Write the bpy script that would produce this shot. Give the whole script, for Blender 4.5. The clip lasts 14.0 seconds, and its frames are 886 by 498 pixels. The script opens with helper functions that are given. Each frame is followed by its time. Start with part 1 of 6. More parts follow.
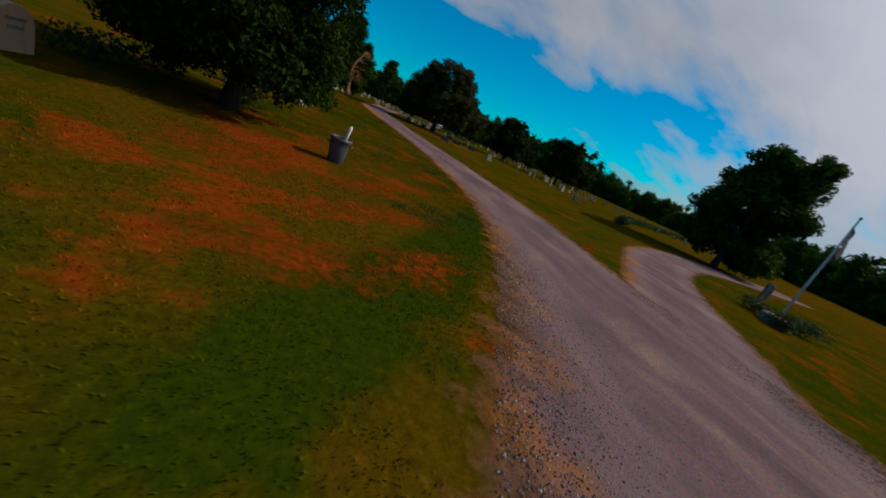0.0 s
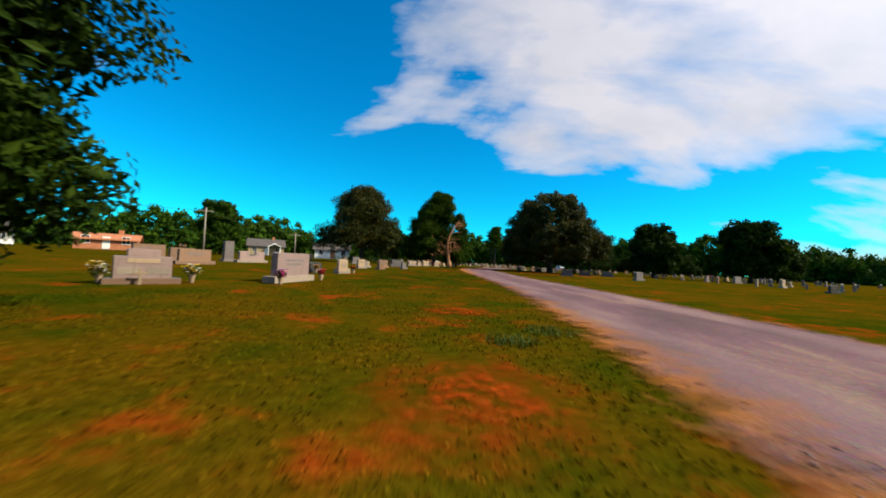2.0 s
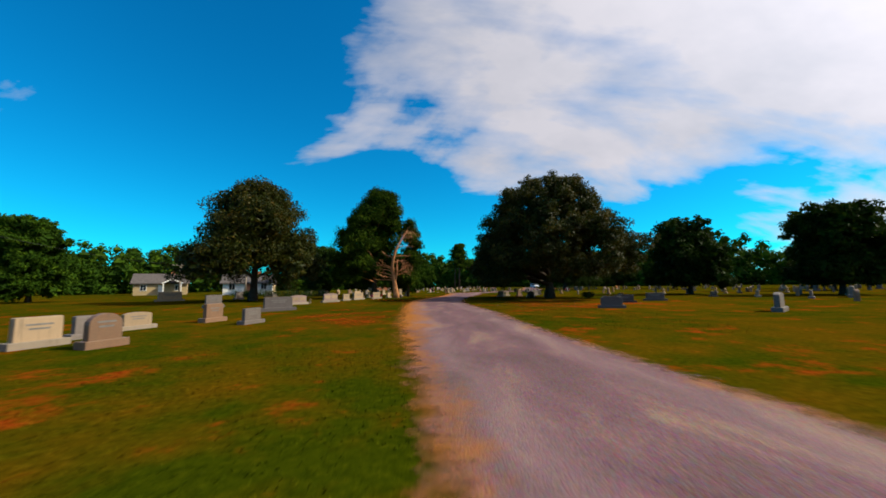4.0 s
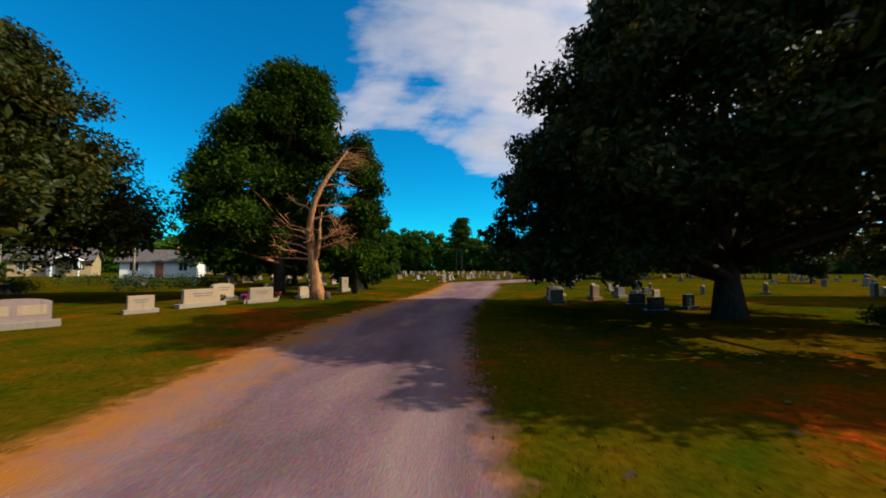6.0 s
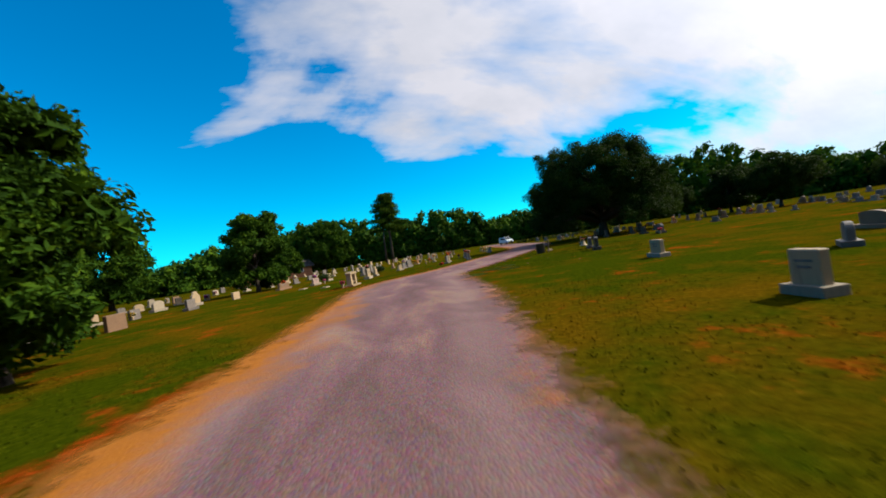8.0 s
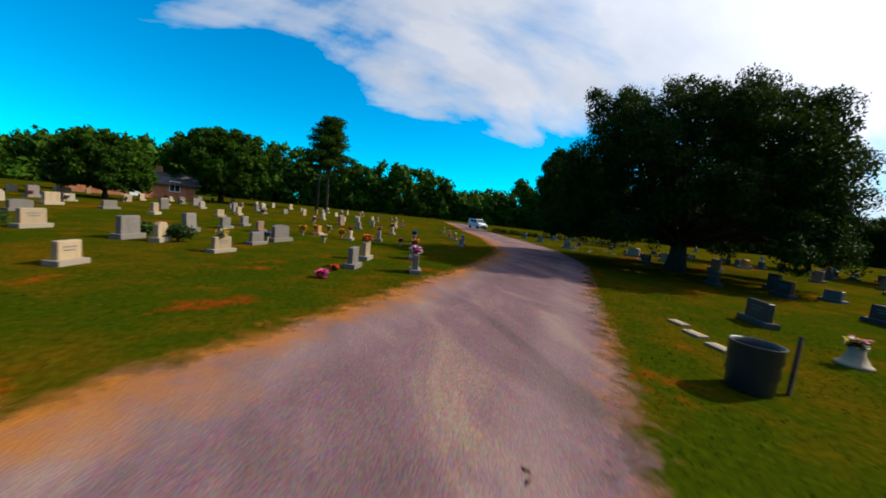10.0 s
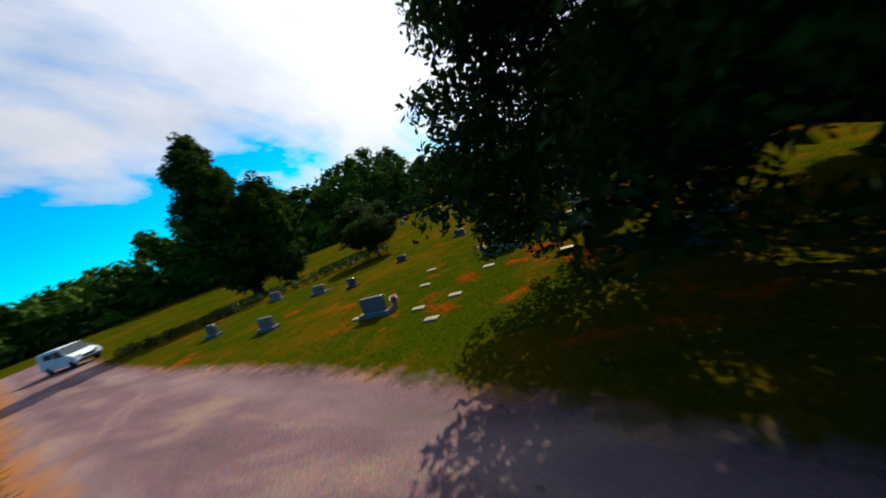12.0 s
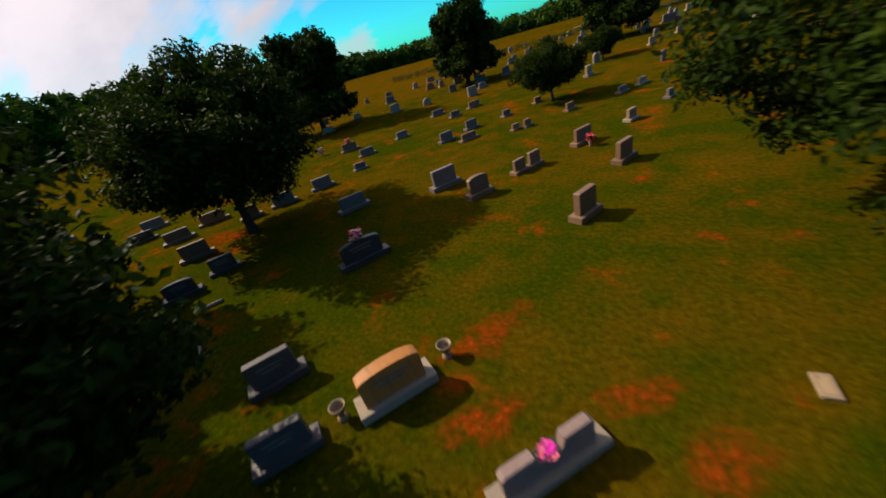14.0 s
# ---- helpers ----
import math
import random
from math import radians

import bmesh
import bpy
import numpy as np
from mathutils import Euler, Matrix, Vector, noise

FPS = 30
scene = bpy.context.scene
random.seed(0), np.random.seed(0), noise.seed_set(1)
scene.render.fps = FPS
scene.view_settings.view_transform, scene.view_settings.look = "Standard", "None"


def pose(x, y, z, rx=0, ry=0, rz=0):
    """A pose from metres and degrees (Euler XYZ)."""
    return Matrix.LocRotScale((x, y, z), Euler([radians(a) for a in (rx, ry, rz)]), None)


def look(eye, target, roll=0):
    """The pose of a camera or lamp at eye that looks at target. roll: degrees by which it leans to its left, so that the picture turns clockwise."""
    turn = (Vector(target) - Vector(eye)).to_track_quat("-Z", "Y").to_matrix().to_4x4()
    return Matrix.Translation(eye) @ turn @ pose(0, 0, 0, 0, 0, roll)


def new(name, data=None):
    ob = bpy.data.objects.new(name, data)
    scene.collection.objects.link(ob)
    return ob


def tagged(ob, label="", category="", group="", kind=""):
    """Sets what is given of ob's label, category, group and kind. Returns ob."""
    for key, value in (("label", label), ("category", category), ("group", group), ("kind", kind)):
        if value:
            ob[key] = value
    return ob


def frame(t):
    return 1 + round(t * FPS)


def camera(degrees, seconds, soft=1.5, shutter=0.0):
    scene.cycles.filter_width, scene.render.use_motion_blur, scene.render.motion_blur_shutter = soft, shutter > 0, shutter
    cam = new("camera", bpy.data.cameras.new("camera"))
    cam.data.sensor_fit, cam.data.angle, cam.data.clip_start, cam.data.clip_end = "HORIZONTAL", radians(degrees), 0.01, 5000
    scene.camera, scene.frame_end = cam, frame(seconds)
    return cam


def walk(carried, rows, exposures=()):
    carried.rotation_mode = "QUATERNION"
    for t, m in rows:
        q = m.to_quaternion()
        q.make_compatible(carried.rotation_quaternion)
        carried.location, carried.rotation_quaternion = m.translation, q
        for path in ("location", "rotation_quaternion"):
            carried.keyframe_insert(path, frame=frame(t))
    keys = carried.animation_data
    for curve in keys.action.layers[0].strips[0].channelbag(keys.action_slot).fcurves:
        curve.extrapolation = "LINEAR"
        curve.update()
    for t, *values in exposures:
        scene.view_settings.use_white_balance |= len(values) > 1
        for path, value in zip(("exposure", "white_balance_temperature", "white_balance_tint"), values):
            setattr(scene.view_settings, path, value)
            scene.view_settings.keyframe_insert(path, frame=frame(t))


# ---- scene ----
cam = camera(101.8, 14.0, soft=1.7, shutter=0.15)
PATH = [
    (0, (-4.318, -42.603, 2.136), (-3.646, -40.821, 1.525), 23.9),
    (0.5, (-2.039, -41.415, 1.332), (-1.944, -39.475, 0.856), 19.4),
    (1, (-0.829, -38.861, 0.96), (-1.12, -36.891, 0.778), 14.8),
    (1.5, (-0.619, -35.639, 1.008), (-0.919, -33.663, 0.945), 11.1),
    (2, (-0.846, -31.225, 0.925), (-1.05, -29.236, 0.992), 2.9),
    (2.5, (-1.056, -27.003, 1.096), (-1.106, -25.008, 1.235), -4.8),
    (2.7, (-1.002, -25.306, 1.124), (-0.974, -23.313, 1.291), -6.9),
    (4.8, (-0.193, -2.181, 1.444), (-0.207, -0.192, 1.656), 2.0),
    (5, (0.001, 0.001, 1.363), (0.0, 1.989, 1.58), 1.1),
    (5.5, (0.319, 5.916, 1.433), (0.308, 7.904, 1.645), 1.2),
    (6, (0.498, 11.451, 1.609), (0.486, 13.448, 1.71), 0.1),
    (6.5, (1.075, 16.276, 1.579), (1.12, 18.276, 1.601), -6.9),
    (7, (0.649, 22.166, 1.191), (0.846, 24.156, 1.229), -11.9),
    (7.2, (1.013, 23.923, 1.273), (1.32, 25.899, 1.272), -16.4),
    (9.3, (3.555, 41.659, 1.334), (4.045, 43.598, 1.325), 8.3),
    (9.5, (4.456, 43.671, 1.543), (4.962, 45.604, 1.474), 8.6),
    (10, (6.72, 48.684, 1.849), (7.302, 50.587, 1.652), 6.0),
    (10.5, (8.679, 53.53, 1.959), (9.334, 55.405, 1.722), 2.4),
    (11, (10.607, 58.878, 1.998), (11.461, 60.671, 1.765), 0.1),
    (11.5, (14.102, 63.833, 2.238), (15.45, 65.294, 2.021), -9.0),
    (12, (17.726, 68.44, 2.707), (19.51, 69.291, 2.4), -19.8),
    (12.5, (21.325, 72.984, 3.306), (23.221, 72.693, 2.74), -21.4),
    (13, (25.404, 75.358, 4.224), (26.726, 74.135, 3.356), -22.9),
    (13.5, (30.09, 74.784, 4.708), (31.116, 73.356, 3.755), -19.6),
    (14, (34.705, 71.596, 4.489), (35.612, 70.107, 3.509), -15.7),
]
walk(cam, [(t, look(eye, target, roll)) for t, eye, target, roll in PATH],
     exposures=[(0.0, -0.65, 6000, 5), (0.5, -0.08, 5950, 4), (1.0, 0.18, 6000, 5), (2.0, 0.5, 6450, 9), (2.6, 0.45, 6500, 10), (5.0, 0.26, 6500, 10), (6.2, 0.4, 6500, 10), (6.8, 0.66, 6450, 8), (7.2, 0.62, 6400, 8), (9.5, 0.4, 6250, 7),
                (10.5, 0.4, 5950, 3), (11.0, 0.3, 5950, 3), (11.5, 0.36, 6000, 3), (12.2, 0.45, 6250, 7), (12.6, 0.42, 6500, 10), (13.0, 0.0, 6900, 15), (14.0, 0.2, 7050, 18)])

# ---- light ----
SUN_AZ, SUN_EL = radians(0), radians(39)
sun_way = Vector((math.cos(SUN_AZ) * math.cos(SUN_EL), math.sin(SUN_AZ) * math.cos(SUN_EL), math.sin(SUN_EL)))
sun = new("sun", bpy.data.lights.new("sun", "SUN"))
sun.data.energy, sun.data.angle, sun.data.color = 5.0, radians(0.55), (1.0, 0.92, 0.70)
sun.matrix_world = look(sun_way * 50, (0, 0, 0))

world = bpy.data.worlds.new("sky")
scene.world = world
world.use_nodes = True


def node_kit(tree):
    """Short ways to add nodes and sockets to a tree."""
    nodes, links = tree.nodes, tree.links

    def put(kind, *inputs, **settings):
        n = nodes.new(kind)
        for key, value in settings.items():
            setattr(n, key, value)
        for i, value in enumerate(inputs):
            if value is None:
                continue
            if isinstance(value, bpy.types.NodeSocket):
                links.new(value, n.inputs[i])
            else:
                n.inputs[i].default_value = value
        return n

    def ramp(fac, *stops):
        n = put("ShaderNodeValToRGB", fac)
        e = n.color_ramp.elements
        e[0].position, e[0].color = stops[0][0], (*stops[0][1], 1)
        e[1].position, e[1].color = stops[-1][0], (*stops[-1][1], 1)
        for pos, col in stops[1:-1]:
            e.new(pos).color = (*col, 1)
        return n.outputs[0]

    def math_(op, a, b=0.0, clamp=False):
        return put("ShaderNodeMath", a, b, operation=op, use_clamp=clamp).outputs[0]

    def mix(fac, a, b, kind="MIX"):
        n = put("ShaderNodeMix", data_type="RGBA", blend_type=kind)
        for socket, value in ((n.inputs[0], fac), (n.inputs[6], a), (n.inputs[7], b)):
            if isinstance(value, bpy.types.NodeSocket):
                links.new(value, socket)
            else:
                socket.default_value = value if socket.type == "VALUE" else (*value, 1)[:4]
        return n.outputs[2]

    def noise_(vec, scale, detail=4.0, rough=0.55, dist=0.0, out=0):
        n = put("ShaderNodeTexNoise")
        if vec is not None:
            links.new(vec, n.inputs["Vector"])
        n.inputs["Scale"].default_value, n.inputs["Detail"].default_value = scale, detail
        n.inputs["Roughness"].default_value, n.inputs["Distortion"].default_value = rough, dist
        return n.outputs[out]

    return put, ramp, math_, mix, noise_


def sky_nodes():
    tree = world.node_tree
    put, ramp, math_, mix, noise_ = node_kit(tree)
    sky = put("ShaderNodeTexSky", sky_type="NISHITA", sun_disc=False, sun_elevation=SUN_EL,
              sun_rotation=math.pi / 2 - SUN_AZ, altitude=200, air_density=1.0, dust_density=0.3, ozone_density=2.5)
    deep = put("ShaderNodeHueSaturation", 0.49, 1.35, 1.0, 1.0, sky.outputs[0]).outputs[0]
    deep = mix(1.0, deep, (0.05, 1.36, 1.62), "MULTIPLY")
    way = put("ShaderNodeTexCoord").outputs["Generated"]
    x, y, z = put("ShaderNodeSeparateXYZ", way).outputs
    up = math_("MAXIMUM", z, 0.03)
    # the clouds lie on a layer overhead: a wide sheet in the east, breaking up towards the west
    flat = put("ShaderNodeCombineXYZ", math_("DIVIDE", x, math_("ADD", up, 0.50)), math_("DIVIDE", y, math_("ADD", up, 0.50)), 0.0).outputs[0]
    turned = put("ShaderNodeMapping", flat, (0.35, 1.9, 0.0), (0, 0, radians(-32)), (0.8, 1.25, 1.0)).outputs[0]
    big = noise_(turned, 2.6, 9.0, 0.52, 0.25)
    streak = noise_(put("ShaderNodeMapping", flat, (3.0, 1.0, 0.0), (0, 0, radians(-50)), (0.5, 2.4, 1.0)).outputs[0], 2.2, 7.0, 0.58, 0.5)
    bank = math_("ADD", math_("MULTIPLY", big, 0.74), math_("MULTIPLY", streak, 0.26))
    rise = ramp(z, (0.12, (0.0, 0.0, 0.0)), (0.24, (0.05, 0.05, 0.05)), (0.36, (0.19, 0.19, 0.19)), (0.6, (0.22, 0.22, 0.22)))
    bank = math_("ADD", math_("ADD", bank, math_("ADD", math_("MULTIPLY", x, 0.17), math_("MULTIPLY", math_("MAXIMUM", math_("SUBTRACT", x, 0.45), 0.0), 0.28))), math_("SUBTRACT", rise, 0.107))
    cover = ramp(bank, (0.535, (0, 0, 0)), (0.585, (0.55, 0.55, 0.55)), (0.68, (1, 1, 1)))
    low = ramp(z, (0.0, (0.8, 0.8, 0.8)), (0.10, (0.92, 0.92, 0.92)), (0.22, (1, 1, 1)))
    cover = math_("MULTIPLY", cover, low)
    thick = noise_(turned, 2.2, 5.0, 0.6)
    white = ramp(thick, (0.3, (5.2, 5.4, 6.2)), (0.60, (7.0, 6.85, 7.5)))
    # thin cloud glows towards the sun
    glow = put("ShaderNodeVectorMath", way, tuple(sun_way), operation="DOT_PRODUCT").outputs["Value"]
    glow = math_("ADD", 0.92, math_("MULTIPLY", math_("POWER", math_("MAXIMUM", glow, 0.0), 4.0), 1.1))
    white = put("ShaderNodeVectorMath", white, put("ShaderNodeCombineXYZ", glow, glow, glow).outputs[0], operation="MULTIPLY").outputs[0]
    back = tree.nodes["Background"]
    tree.links.new(mix(cover, deep, white), back.inputs[0])
    back.inputs[1].default_value = 0.08


sky_nodes()

# ---- materials ----


def material(name, build, rough=0.8, spec=0.3):
    m = bpy.data.materials.new(name)
    m.use_nodes = True
    kit = node_kit(m.node_tree)
    shader = m.node_tree.nodes["Principled BSDF"]
    shader.inputs["Roughness"].default_value = rough
    shader.inputs["Specular IOR Level"].default_value = spec
    put = kit[0]
    place = put("ShaderNodeTexCoord").outputs["Object"]
    world_place = put("ShaderNodeNewGeometry").outputs["Position"]

    def bump(height, strength=0.4, distance=0.02):
        n = put("ShaderNodeBump", strength, distance)
        m.node_tree.links.new(height, n.inputs["Height"])
        m.node_tree.links.new(n.outputs[0], shader.inputs["Normal"])

    colour = build(kit, place, world_place, bump, shader, m.node_tree.links)
    if colour is not None:
        m.node_tree.links.new(colour, shader.inputs["Base Color"])
    return m


def grass_colour(kit, w):
    """Mown summer lawn: green, dry straw and worn reddish clay in patches."""
    put, ramp, math_, mix, noise_ = kit
    fine = noise_(w, 9.0, 6.0, 0.7)
    mid = noise_(w, 0.9, 5.0, 0.6)
    wide = noise_(w, 0.16, 4.0, 0.55)
    green = ramp(fine, (0.3, (0.013, 0.021, 0.0006)), (0.55, (0.029, 0.038, 0.0009)), (0.75, (0.052, 0.057, 0.0018)))
    straw = ramp(fine, (0.3, (0.042, 0.024, 0.0008)), (0.55, (0.080, 0.045, 0.0015)), (0.75, (0.125, 0.071, 0.004)))
    clay = ramp(fine, (0.3, (0.14, 0.019, 0.002)), (0.6, (0.24, 0.038, 0.004)), (0.8, (0.30, 0.065, 0.009)))
    px, y, _ = put("ShaderNodeSeparateXYZ", w).outputs
    # the lawn is drier towards the gate
    dry = math_("ADD", math_("MULTIPLY", math_("ADD", y, -60.0), -0.0004), 0.03)
    # and lusher in the hollow by the bend of the drive
    off = math_("ADD", math_("POWER", math_("SUBTRACT", px, 9.0), 2.0), math_("POWER", math_("SUBTRACT", y, 52.0), 2.0))
    dry = math_("SUBTRACT", dry, math_("MULTIPLY", math_("EXPONENT", math_("MULTIPLY", off, -0.004)), 0.03))
    # a damp green swale beside the gate, and bare clay above it
    wave = math_("MULTIPLY", math_("SUBTRACT", mid, 0.5), 1.6)
    u = math_("ADD", math_("ADD", math_("MULTIPLY", math_("ADD", px, 2.15), 0.856), math_("MULTIPLY", math_("ADD", y, 36.75), -0.519)), wave)
    v = math_("ADD", math_("MULTIPLY", math_("ADD", px, 2.15), 0.519), math_("MULTIPLY", math_("ADD", y, 36.75), 0.856))
    swale = math_("EXPONENT", math_("MULTIPLY", math_("ADD", math_("MULTIPLY", math_("POWER", math_("ABSOLUTE", u), 2.0), 2.2), math_("POWER", math_("MULTIPLY", math_("ABSOLUTE", v), 0.2), 4.0)), -1.0))
    off = math_("ADD", math_("POWER", math_("ABSOLUTE", math_("ADD", px, 5.0)), 2.0), math_("MULTIPLY", math_("POWER", math_("ABSOLUTE", math_("ADD", y, 33.5)), 2.0), 0.5))
    gate = math_("EXPONENT", math_("MULTIPLY", off, -0.08))
    # dry bare ground south of the magnolia
    off = math_("ADD", math_("POWER", math_("ABSOLUTE", math_("SUBTRACT", px, 9.5)), 2.0), math_("POWER", math_("ABSOLUTE", math_("SUBTRACT", y, 12.5)), 2.0))
    gate = math_("ADD", gate, math_("MULTIPLY", math_("EXPONENT", math_("MULTIPLY", off, -0.025)), 1.0))
    dry = math_("ADD", math_("SUBTRACT", dry, math_("MULTIPLY", swale, 0.5)), math_("MULTIPLY", gate, 0.16))
    s = math_("ADD", math_("ADD", math_("MULTIPLY", mid, 0.5), math_("MULTIPLY", wide, 0.5)), dry)
    off = math_("ADD", math_("POWER", math_("ABSOLUTE", math_("SUBTRACT", px, 82.0)), 2.0), math_("POWER", math_("ABSOLUTE", math_("SUBTRACT", y, 8.0)), 2.0))
    s = math_("ADD", s, math_("MULTIPLY", math_("EXPONENT", math_("MULTIPLY", off, -0.0011)), 0.22))
    lawn = mix(ramp(s, (0.47, (0, 0, 0)), (0.64, (1, 1, 1))), green, straw)
    bare = math_("ADD", math_("MULTIPLY", noise_(w, 0.45, 5.0, 0.62), 0.7), math_("MULTIPLY", noise_(w, 2.3, 3.0, 0.6), 0.3))
    bare = math_("ADD", bare, math_("MULTIPLY", dry, 0.5))
    return mix(ramp(bare, (0.585, (0, 0, 0)), (0.68, (0.85, 0.85, 0.85))), lawn, clay), fine


def build_lawn(kit, place, w, bump, shader, links):
    colour, fine = grass_colour(kit, w)
    put, ramp, math_, mix, noise_ = kit
    bump(math_("ADD", noise_(w, 35.0, 4.0, 0.7), math_("MULTIPLY", fine, 1.2)), 0.45, 0.04)
    return colour


def build_blade(kit, place, w, bump, shader, links):
    colour = grass_colour(kit, w)[0]
    put, ramp, math_, mix, noise_ = kit
    tone = ramp(put("ShaderNodeNewGeometry").outputs["Random Per Island"], (0.0, (1.0, 1.0, 1.0)), (1.0, (1.5, 1.5, 1.4)))
    return mix(1.0, colour, tone, "MULTIPLY")


def edge_fade(kit, shader, links, m_tree, across, w, start, width, rag=0.5, top=1.0):
    """Lets the margin of a thin sheet break up into the lawn below it."""
    put, ramp, math_, mix, noise_ = kit
    ragged = math_("ADD", across, math_("MULTIPLY", math_("SUBTRACT", noise_(w, 2.2, 6.0, 0.7), 0.5), rag))
    links.new(ramp(ragged, (start, (top, top, top)), (start + width, (0, 0, 0))), shader.inputs["Alpha"])


def build_road(kit, place, w, bump, shader, links):
    put, ramp, math_, mix, noise_ = kit
    across = put("ShaderNodeAttribute", attribute_name="across").outputs["Fac"]
    stones = put("ShaderNodeTexVoronoi", w, feature="F1")
    stones.inputs["Scale"].default_value = 42.0
    grit = noise_(w, 60.0, 3.0, 0.7)
    wide = noise_(put("ShaderNodeMapping", w, (0, 0, 0), (0, 0, 0), (1.0, 0.35, 1.0)).outputs[0], 0.9, 5.0, 0.6, 0.6)
    base = ramp(wide, (0.32, (0.105, 0.064, 0.066)), (0.52, (0.166, 0.090, 0.104)), (0.68, (0.25, 0.155, 0.125)))
    base = mix(0.35, base, stones.outputs["Color"], "SOFT_LIGHT")
    base = mix(ramp(grit, (0.35, (0.5, 0.5, 0.5)), (0.65, (0, 0, 0))), base, (0.07, 0.048, 0.046))
    # two wheel tracks, swept paler, and a sandy verge
    track = ramp(math_("ABSOLUTE", math_("SUBTRACT", across, 0.48)), (0.05, (0.55, 0.55, 0.55)), (0.2, (0, 0, 0)))
    base = mix(math_("MULTIPLY", track, wide), base, (0.24, 0.162, 0.158))
    verge = math_("ADD", across, math_("MULTIPLY", math_("SUBTRACT", noise_(w, 0.8, 6.0, 0.7), 0.5), 1.1))
    west = put("ShaderNodeAttribute", attribute_name="side").outputs["Fac"]
    verge = math_("ADD", verge, west)
    sand = ramp(grit, (0.3, (0.22, 0.066, 0.005)), (0.7, (0.36, 0.135, 0.016)))
    base = mix(ramp(verge, (0.62, (0, 0, 0)), (1.12, (0.92, 0.92, 0.92))), base, sand)
    edge_fade(kit, shader, links, None, across, w, 0.69, 0.18)
    bump(math_("ADD", math_("MULTIPLY", stones.outputs["Distance"], -1.0), math_("MULTIPLY", grit, 0.6)), 0.35, 0.02)
    return base


def build_clay(kit, place, w, bump, shader, links):
    put, ramp, math_, mix, noise_ = kit
    across = put("ShaderNodeAttribute", attribute_name="across").outputs["Fac"]
    fine = noise_(w, 12.0, 6.0, 0.7)
    edge_fade(kit, shader, links, None, across, w, 0.25, 0.55, 1.7, 0.8)
    alpha = shader.inputs["Alpha"].links[0].from_socket
    links.new(math_("MULTIPLY", alpha, ramp(noise_(w, 4.5, 5.0, 0.7), (0.40, (0.12, 0.12, 0.12)), (0.60, (1, 1, 1)))), shader.inputs["Alpha"])
    bump(fine, 0.6, 0.03)
    return ramp(fine, (0.3, (0.16, 0.021, 0.002)), (0.55, (0.27, 0.042, 0.004)), (0.75, (0.34, 0.08, 0.010)))


def build_granite(dark, light, fleck, rough):
    def build(kit, place, w, bump, shader, links):
        put, ramp, math_, mix, noise_ = kit
        speck = noise_(w, 140.0, 2.0, 0.7)
        cloud = noise_(w, 3.5, 5.0, 0.6)
        base = mix(cloud, dark, light)
        base = mix(ramp(speck, (0.42, (0.7, 0.7, 0.7)), (0.52, (0, 0, 0))), base, fleck)
        tone = put("ShaderNodeObjectInfo").outputs["Random"]
        base = mix(1.0, base, ramp(tone, (0, (0.78, 0.76, 0.74)), (1, (1.15, 1.1, 1.06))), "MULTIPLY")
        # lichen and rain streaks
        streak = noise_(put("ShaderNodeMapping", w, (0, 0, 0), (0, 0, 0), (9.0, 9.0, 0.8)).outputs[0], 1.4, 5.0, 0.65)
        base = mix(ramp(streak, (0.56, (0, 0, 0)), (0.72, (0.55, 0.55, 0.55))), base, (0.07, 0.06, 0.045))
        bump(noise_(w, 60.0, 4.0, 0.65), 0.25, 0.01)
        shader.inputs["Roughness"].default_value = rough
        return base
    return build


def build_leaves(dark, mid, bright, gloss):
    def build(kit, place, w, bump, shader, links):
        put, ramp, math_, mix, noise_ = kit
        rnd = put("ShaderNodeNewGeometry").outputs["Random Per Island"]
        clump = noise_(w, 0.7, 4.0, 0.6)
        base = ramp(math_("ADD", math_("MULTIPLY", rnd, 0.38), math_("MULTIPLY", math_("ADD", math_("MULTIPLY", clump, 1.7), -0.35), 0.62)), (0.2, dark), (0.55, mid), (0.85, bright))
        shader.inputs["Roughness"].default_value = gloss
        # thin leaves let some sunlight through
        out = shader.outputs[0].links[0].to_node
        glow = put("ShaderNodeBsdfTranslucent", mix(1.0, base, (1.5, 1.35, 0.8), "MULTIPLY"))
        links.new(put("ShaderNodeMixShader", 0.2, shader.outputs[0], glow.outputs[0]).outputs[0], out.inputs["Surface"])
        return base
    return build


def build_bark(dark, light):
    def build(kit, place, w, bump, shader, links):
        put, ramp, math_, mix, noise_ = kit
        ridge = noise_(put("ShaderNodeMapping", w, (0, 0, 0), (0, 0, 0), (14.0, 14.0, 1.6)).outputs[0], 1.2, 6.0, 0.65, 0.5)
        bump(ridge, 0.9, 0.05)
        return mix(ramp(ridge, (0.35, (0, 0, 0)), (0.68, (1, 1, 1))), dark, light)
    return build


def build_plain(colour, vary=0.25, scale=6.0, bumpy=0.15):
    def build(kit, place, w, bump, shader, links):
        put, ramp, math_, mix, noise_ = kit
        n = noise_(w, scale, 5.0, 0.6)
        lo, hi = tuple(c * (1 - vary) for c in colour), tuple(min(1, c * (1 + vary)) for c in colour)
        bump(noise_(w, scale * 12, 3.0, 0.6), bumpy, 0.01)
        return ramp(n, (0.3, lo), (0.7, hi))
    return build


